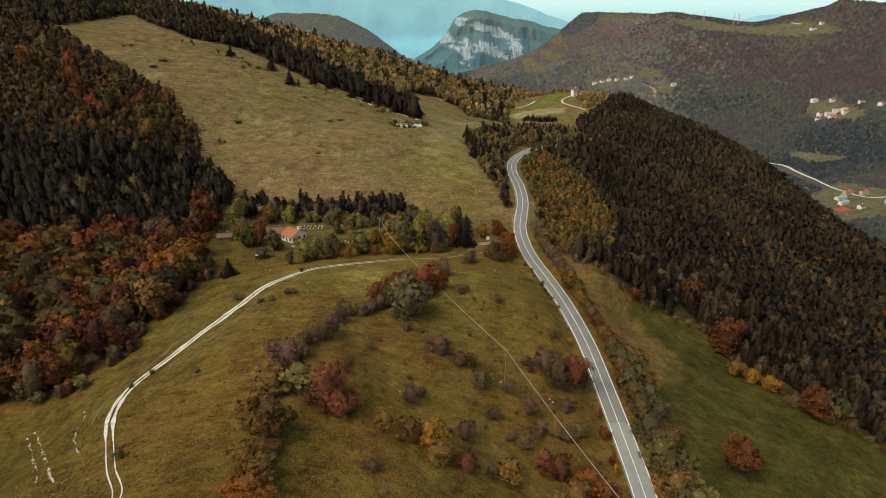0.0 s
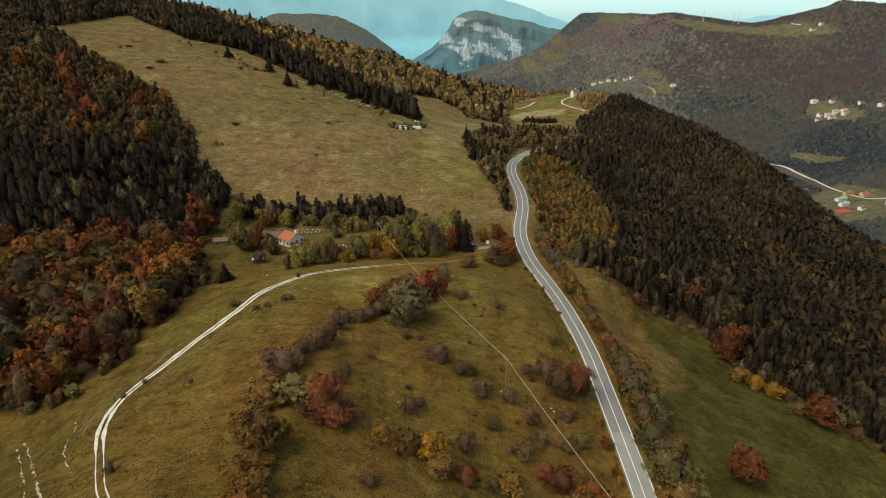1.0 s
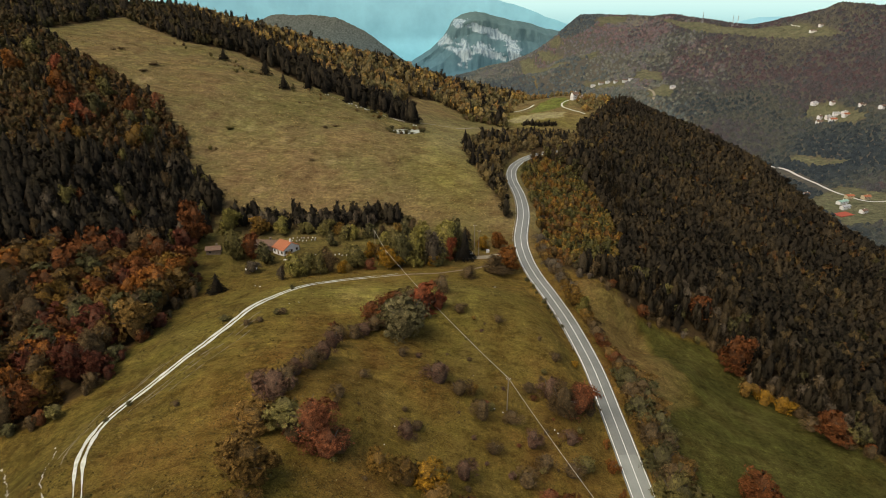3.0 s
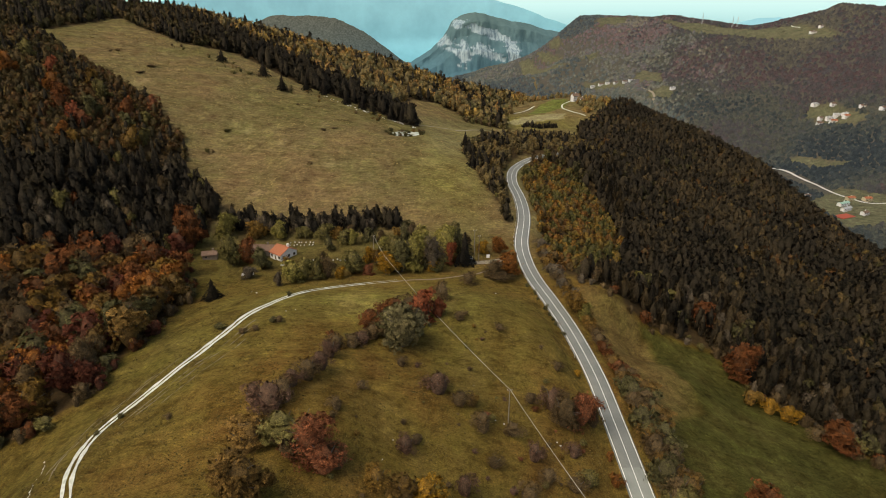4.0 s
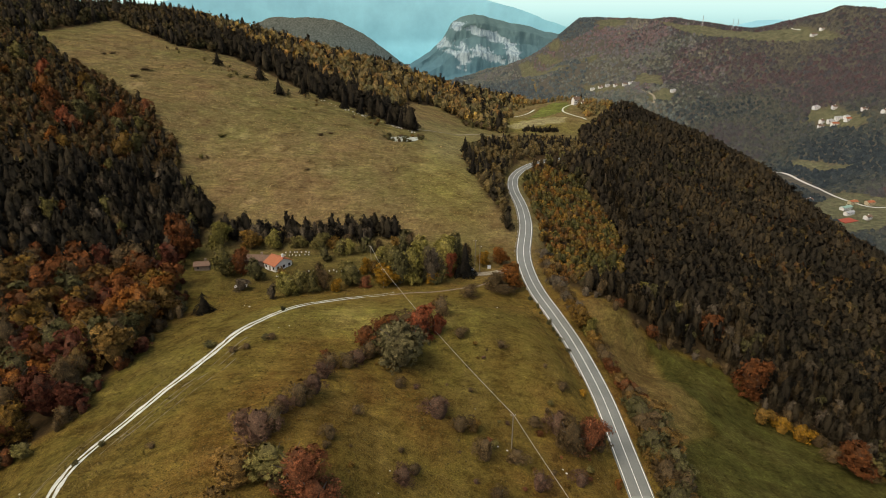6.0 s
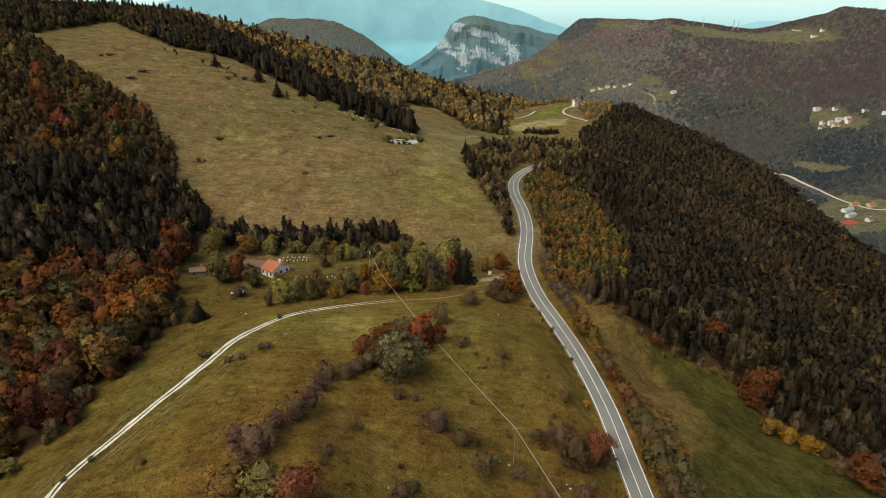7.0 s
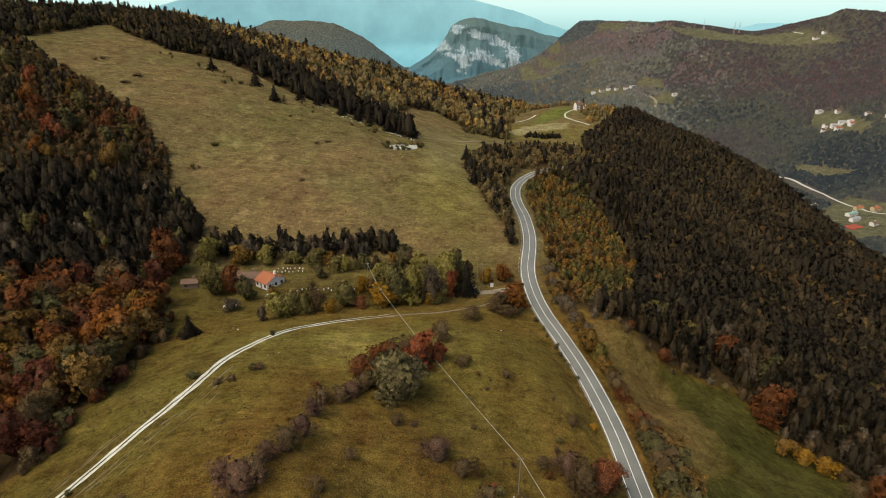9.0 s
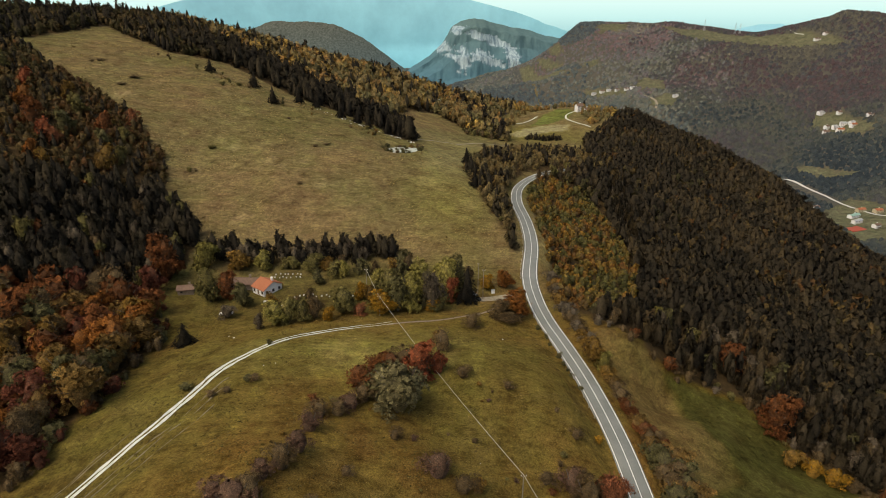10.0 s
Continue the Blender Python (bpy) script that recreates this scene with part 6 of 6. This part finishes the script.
M_WHEEL = plain("bare_wheel_marks", (0.11, 0.085, 0.045), (0.25, 0.21, 0.13), 1.2, 0.95, 0.05, 0, 0.03)
for off, y0, y1, w in ((-5.2, 146, 204, 0.20), (-7.0, 150, 198, 0.16), (4.6, 128, 178, 0.18), (6.2, 132, 170, 0.15), (-10.5, 156, 190, 0.14)):
    line = track_line[(track_line[:, 1] > y0) & (track_line[:, 1] < y1)].copy()
    s = np.arange(len(line))
    half = np.clip(w + value_noise(s / 2.5, s * 0 + off, 25) * w * 1.2, 0.0, 0.5)
    drift = -off + value_noise(s / 9.0, s * 0 + off, 26) * 0.9
    v, f = ribbon(line, [drift - half, drift, drift + half], 0.08, height)
    ob = new("worn_rut", mesh_from("worn_rut", v, f, [M_WHEEL]))
    ob.parent = track

# ---- pond ----
m, n, l, b = material("pale_reflection_water", 0.06, 0.5)
# The sky's pale reflection is painted into the base colour, in patches.
l.new(ramp(n, l, tex_noise(n, l, 0.2, 4), [(0.36, (0.20, 0.22, 0.16)), (0.5, (0.58, 0.62, 0.52))]), b.inputs["Base Color"])
bump(n, l, b, tex_noise(n, l, 1.5), 0.01, 0.3)
ang = np.linspace(0, 2 * math.pi, 48, endpoint=False)
rad = 1 + 0.10 * np.sin(3 * ang + 1) + 0.06 * np.sin(5 * ang)
pv = [(-25 + math.cos(a) * 11.6 * r, 456 + math.sin(a) * 9.2 * r, 24.55) for a, r in zip(ang, rad)]
tagged(new("water", mesh_any("water", pv, [tuple(range(48))], m)), "small still pond reflecting pale sky in the meadow", "pond", kind="structure")
for i, (a, r) in enumerate(((0.2, 13), (0.7, 12), (2.6, 13), (3.0, 14), (3.5, 13), (3.9, 11), (1.6, 11), (1.9, 11), (5.9, 13), (2.9, 5), (4.4, 11), (4.75, 11.5), (5.1, 11), (3.2, 11), (3.7, 13), (0.0, 12), (0.45, 14), (6.1, 10.5), (1.2, 5))):
    plant("shrub", "pond_shrub", -25 + math.cos(a) * r, 456 + math.sin(a) * r * 0.85, 2.2 + (i % 3) * 0.7, 3.6 + (i % 4) * 0.8, TONES[("moss", "umber", "moss")[i % 3]], "low shrub at the edge of a meadow pond", "shrub", "shrubs round the pond")

# ---- rocks ----
ico = bmesh.new()
bmesh.ops.create_icosphere(ico, subdivisions=2, radius=0.5)
for vert in ico.verts:
    vert.co *= 1 + 0.28 * noise.noise(vert.co * 2.7)
    vert.co.z *= 0.7
rock_mesh = bpy.data.meshes.new("rock")
ico.to_mesh(rock_mesh)
rock_mesh.materials.append(M_STONE)
rr = np.random.default_rng(9)
for i in range(46):
    s = rr.uniform()
    x, y = -100 + 90 * s + rr.normal(0, 2), 530 - 52 * s + rr.normal(0, 2.5)
    k = rr.uniform(0.5, 1.5)
    o = tagged(new("rock", rock_mesh), "pale limestone rock on the meadow ridge", "rock", "rocks on the ridge")
    o.matrix_basis = Matrix.LocRotScale((x, y, ground_at(x, y) + 0.1 * k), Euler((0, 0, s * 40)), (k * 1.3, k, k * 0.8))
for x, y, k in ((-12, 141, 0.5), (-13, 125, 0.5), (15.5, 159, 0.6), (18, 158.5, 0.7), (34, 156, 0.9), (33.2, 157, 0.7), (-75, 240, 1.0), (-78, 243, 0.6), (-55, 209, 0.5), (-52, 211, 0.5), (22, 236, 0.8), (-14, 133, 0.4), (10, 172, 0.4)):
    o = tagged(new("rock", rock_mesh), "pale limestone stone lying in pasture grass", "rock", "stones in the pasture")
    o.matrix_basis = Matrix.LocRotScale((x, y, ground_at(x, y) + 0.1 * k), Euler((0, 0, x)), (k * 0.8, k * 0.65, k * 0.5))

# ---- poles and cables ----
def pole(x, y, h, label, brace=None):
    top = new("utility_pole")
    top.matrix_basis = pose(x, y, ground_at(x, y))
    v, f = tube([(0, 0, -1), (0, 0, h)], [0.17, 0.11], 8)
    part("post", (v.tolist(), f.tolist()), M_POLE, top)
    part("crossarm", boxes((-0.7, 0.7, -0.06, 0.06, h - 0.5, h - 0.36)), M_POLE, top)
    for dx in (-0.6, 0.0, 0.6):
        v, f = tube([(dx, 0, h - 0.36), (dx, 0, h - 0.2), (dx, 0, h - 0.08)], [0.05, 0.08, 0.04], 6)
        part("insulator", (v.tolist(), f.tolist()), M_WHITE, top)
    if brace:
        v, f = tube([(brace[0], brace[1], -1), (0, 0, h - 0.8)], [0.14, 0.10], 8)
        part("brace", (v.tolist(), f.tolist()), M_POLE, top)
    tagged(top, label, "utility pole", "utility poles")
    return Vector((x, y, ground_at(x, y) + h - 0.1))


tops = [pole(-31, 278, 12.5, "grey wooden utility pole among garden trees"), pole(-23.5, 255, 8.6, "grey braced wooden utility pole by a yellow tree", (1.8, 0.6)), pole(19.3, 159.7, 11.4, "slim grey utility pole on rough pasture"), pole(44.8, 85, 26, "tall grey utility pole beside the road")]
for p, q in zip(tops, tops[1:]):
    s = np.linspace(0, 1, 24)
    sag = 4 * s * (1 - s) * (p - q).length * 0.014
    pts = np.array([tuple(p.lerp(q, float(k))) for k in s])
    pts[:, 2] -= sag
    v, f = tube(pts, [0.06] * 24, 5)
    tagged(new("cable", mesh_from("cable", v, f, [M_CABLE])), "pale overhead cable strung between utility poles", "cable", "overhead cables")
pole(15.6, 277, 15, "tall grey wooden pole beside the lay-by")
pole(17.6, 275, 13, "tall grey wooden pole beside the lay-by")
for x, y in ((879, 2182), (940, 2090), (950, 2078)):
    mast = new("lattice_mast")
    mast.matrix_basis = pose(x, y, ground_at(x, y))
    for sx, sy in ((-1, -1), (1, -1), (1, 1), (-1, 1)):
        v, f = tube([(sx * 2.2, sy * 2.2, -1), (sx * 0.3, sy * 0.3, 34)], [0.25, 0.18], 4)
        part("leg", (v.tolist(), f.tolist()), M_STEEL, mast)
    for k in range(6):
        z, r = 3 + k * 5, 2.2 - (3 + k * 5) * 1.9 / 35
        part("brace", boxes((-r, r, -0.12, 0.12, z, z + 0.25), (-0.12, 0.12, -r, r, z, z + 0.25)), M_STEEL, mast)
    tagged(mast, "thin grey lattice mast on a far hilltop", "mast", "hilltop masts")


def rail(y0, y1, side):
    """A steel guard rail beside the road from y0 to y1."""
    line = road_line[(road_line[:, 1] > y0) & (road_line[:, 1] < y1)]
    top = new("guard_rail")
    for lo, hi in ((0.45, 0.56), (0.60, 0.72)):
        v, f = ribbon(line, [side * 4.05, side * 4.10, side * 4.05 + 0.001], 0)
        v = v.reshape(-1, 3, 3)
        v[:, 0, 2] += hi
        v[:, 1, 2] += (lo + hi) / 2
        v[:, 2, 2] += lo
        part("beam", (v.reshape(-1, 3).tolist(), f.tolist()), M_STEEL, top)
    t = np.gradient(line[:, :2], axis=0)
    t /= np.linalg.norm(t, axis=1)[:, None]
    for i in range(0, len(line), 3):
        x, y = line[i, 0] + t[i, 1] * side * 4.15, line[i, 1] - t[i, 0] * side * 4.15
        part("post", boxes((x - 0.06, x + 0.06, y - 0.06, y + 0.06, line[i, 2] - 0.9, line[i, 2] + 0.72)), M_STEEL, top)
    return tagged(top, "galvanised steel guard rail beside the road", "guard rail", "guard rails")


rail(204, 262, -1)
rail(292, 420, -1)


def car(x, y, turn, paint, label):
    top = new("parked_car")
    top.matrix_basis = pose(x, y, ground_at(x, y) + 0.12, 0, 0, turn)
    prof = [(-2.1, 0.35), (-2.15, 0.75), (-1.4, 0.92), (-0.75, 0.98), (1.2, 1.0), (2.0, 0.92), (2.1, 0.45), (2.0, 0.30), (-2.0, 0.30)]
    n = len(prof)
    v = [(px, sy * 0.86, pz) for sy in (-1, 1) for px, pz in prof]
    f = [tuple(range(n))[::-1], tuple(range(n, 2 * n))] + [(i, (i + 1) % n, n + (i + 1) % n, n + i) for i in range(n)]
    body = part("body", (v, f), paint, top)
    cab = [(-0.8, 0.97), (-0.1, 1.42), (1.2, 1.46), (1.85, 0.97)]
    v = [(px, sy * (0.80 if pz < 1.2 else 0.66), pz) for sy in (-1, 1) for px, pz in cab]
    part("windows", (v, [(3, 2, 1, 0), (4, 5, 6, 7), (0, 1, 5, 4), (1, 2, 6, 5), (2, 3, 7, 6), (0, 4, 7, 3)]), M_GLASS, top)
    part("roof_panel", boxes((-0.12, 1.22, -0.67, 0.67, 1.44, 1.50)), paint, top)
    for wx in (-1.3, 1.3):
        for wy in (-0.8, 0.8):
            tv, tf = tube([(wx, wy - 0.1, 0.3), (wx, wy + 0.1, 0.3)], [0.32, 0.32], 12)
            wheel = part("wheel", (tv.tolist(), tf.tolist() + [tuple(range(12)), tuple(range(12, 24))[::-1]]), M_RUBBER, top)
            tv, tf = tube([(wx, wy - 0.11, 0.3), (wx, wy + 0.11, 0.3)], [0.19, 0.19], 10)
            part("rim", (tv.tolist(), tf.tolist() + [tuple(range(10)), tuple(range(10, 20))[::-1]]), M_STEEL, wheel)
    for sy in (-0.6, 0.6):
        part("headlight", boxes((-2.17, -2.05, sy - 0.16, sy + 0.16, 0.62, 0.76)), M_WHITE, body)
        part("tail_light", boxes((2.02, 2.12, sy - 0.14, sy + 0.14, 0.66, 0.84)), M_REDROOF, body)
    return tagged(top, label, "car")


car(13.0, 277, 8, M_CARPAINT, "white hatchback parked in a gravel lay-by")
cab = new("utility_cabinet")
cab.matrix_basis = pose(22.2, 279, ground_at(22.2, 279))
part("body", boxes((-0.7, 0.7, -0.35, 0.35, -0.3, 1.5)), M_WHITE, cab)
part("lid", boxes((-0.78, 0.78, -0.43, 0.43, 1.5, 1.6)), M_GREYROOF, cab)
part("door", boxes((-0.55, 0.55, -0.38, -0.34, 0.15, 1.35)), M_WHITE, cab)
tagged(cab, "white utility cabinet beside the road junction", "cabinet")


def hive():
    top = new("beehive")
    part("base", boxes((-0.2, 0.2, -0.2, 0.2, -0.1, 0.2)), M_WOOD, top)
    part("box", boxes((-0.24, 0.24, -0.24, 0.24, 0.2, 0.6)), M_WHITE, top)
    part("lid", boxes((-0.28, 0.28, -0.28, 0.28, 0.6, 0.66)), M_GREYROOF, top)
    return tagged(top, "small white box beehive standing on garden grass", "beehive", "beehives in the garden")


first = hive()
first.matrix_basis = pose(-58, 279.5, ground_at(-58, 279.5))
bh = np.random.default_rng(14)
for i in range(20):
    x, y = -62 + i * 1.9 + bh.uniform(-0.5, 0.5), 279 + bh.uniform(-2.2, 1.6)
    copy_thing(first, pose(x, y, ground_at(x, y), 0, 0, bh.uniform(-20, 20)))
for i in range(14):
    x, y = -75 + (i % 7) * 1.9 + bh.uniform(-0.4, 0.4), 298 + (i // 7) * 3 + bh.uniform(-0.6, 0.6)
    copy_thing(first, pose(x, y, ground_at(x, y), 0, 0, bh.uniform(-20, 20)))

table = new("garden_table")
table.matrix_basis = pose(-86.5, 265.5, ground_at(-86.5, 265.5), 0, 0, 12)
part("tabletop", boxes((-2.6, 2.6, -1.1, 1.1, 0.72, 0.82)), M_WHITE, table)
for sx in (-2.3, 2.3):
    for sy in (-0.8, 0.8):
        part("leg", boxes((sx - 0.06, sx + 0.06, sy - 0.06, sy + 0.06, -0.2, 0.72)), M_WOOD, table)
tagged(table, "long white table under a bare garden tree", "table")
for x, y, w in ((-64.5, 271, 2.6), (-72, 276.5, 5.0)):
    o = tagged(new("paving_slab", mesh_any("paving_slab", *box(-w / 2, w / 2, -0.6, 0.6, -0.3, 0.14), M_STONE)), "pale paving slab in the farmhouse lawn", "slab", "paving slabs")
    o.matrix_basis = pose(x, y, ground_at(x, y), 0, 0, 5)

# ---- rough grass ----
def tufts_on(name, x, y, lo, hi, mat, label, seed):
    """Leaning grass tussocks joined in one mesh."""
    gr = np.random.default_rng(seed)
    z = height(x, y)
    a, hgt = gr.uniform(0, math.pi, len(x)), gr.uniform(lo, hi, len(x))
    wid = hgt * gr.uniform(0.6, 1.2, len(x))
    ca, sa = np.cos(a) * wid, np.sin(a) * wid
    lean = gr.uniform(-1.6, 1.6, (2, len(x))) * hgt
    v = np.stack([np.stack([x - ca, y - sa, z - 0.06], 1), np.stack([x + ca, y + sa, z - 0.06], 1), np.stack([x + ca * 0.9 + lean[0], y + sa * 0.9 + lean[1], z + hgt], 1), np.stack([x - ca * 0.9 + lean[0], y - sa * 0.9 + lean[1], z + hgt * 0.8], 1)], 1).reshape(-1, 3)
    me = mesh_from(name, v, np.arange(len(v)).reshape(-1, 4), [mat], False)
    put_attr(me, "tint", np.repeat(np.clip(0.5 + 0.4 * fbm(x / 14, y / 14, 3, seed) + gr.normal(0, 0.15, len(x)), 0, 1), 4))
    return tagged(new(name, me), label, "grass", kind="stuff")


M_TUFT = foliage("dry_tufts", [(0.0, (0.080, 0.066, 0.022)), (0.5, (0.105, 0.078, 0.027)), (1.0, (0.135, 0.098, 0.037))], True, gaps=0)
M_STRAW = foliage("straw_tufts", [(0.0, (0.15, 0.112, 0.04)), (0.5, (0.20, 0.145, 0.055)), (1.0, (0.27, 0.20, 0.085))], True, gaps=0)
gr = np.random.default_rng(19)
N = 60000
x, y = gr.uniform(-100, 60, N), 92 + 190 * gr.uniform(0, 1, N) ** 1.3
rx = np.interp(y, ROAD_LINE[:, 1], ROAD_LINE[:, 0])
keep = (rx - x > 5) & ~inside(LEFT_WOOD, x, y)
td = np.full(N, 1e9)
for q in track_line[::2]:
    td = np.minimum(td, np.hypot(x - q[0], y - q[1]))
keep &= (td > 1.6) & (fbm(x / 9, y / 9, 3, 31) > -0.25)
tufts_on("grass_tufts", x[keep], y[keep], 0.08, 0.24, M_TUFT, "tufts of dry autumn pasture grass", 19)
x, y = gr.uniform(-330, 40, 45000), gr.uniform(325, 640, 45000)
hill = [(-59, 324), (28, 318), (34, 350), (16, 440), (18, 470), (-30, 486), (-89, 536), (-196, 604), (-330, 655), (-352, 566), (-278, 474), (-172, 405), (-138, 352), (-116, 328)]
keep = inside(hill, x, y) & (fbm(x / 12, y / 7, 3, 33) > 0.0) & ((((x + 25) / 12.5) ** 2 + ((y - 456) / 10) ** 2) > 1.3)
tufts_on("meadow_tussocks", x[keep], y[keep], 0.14, 0.42, M_STRAW, "tussocks of dry grass on a hillside meadow", 23)
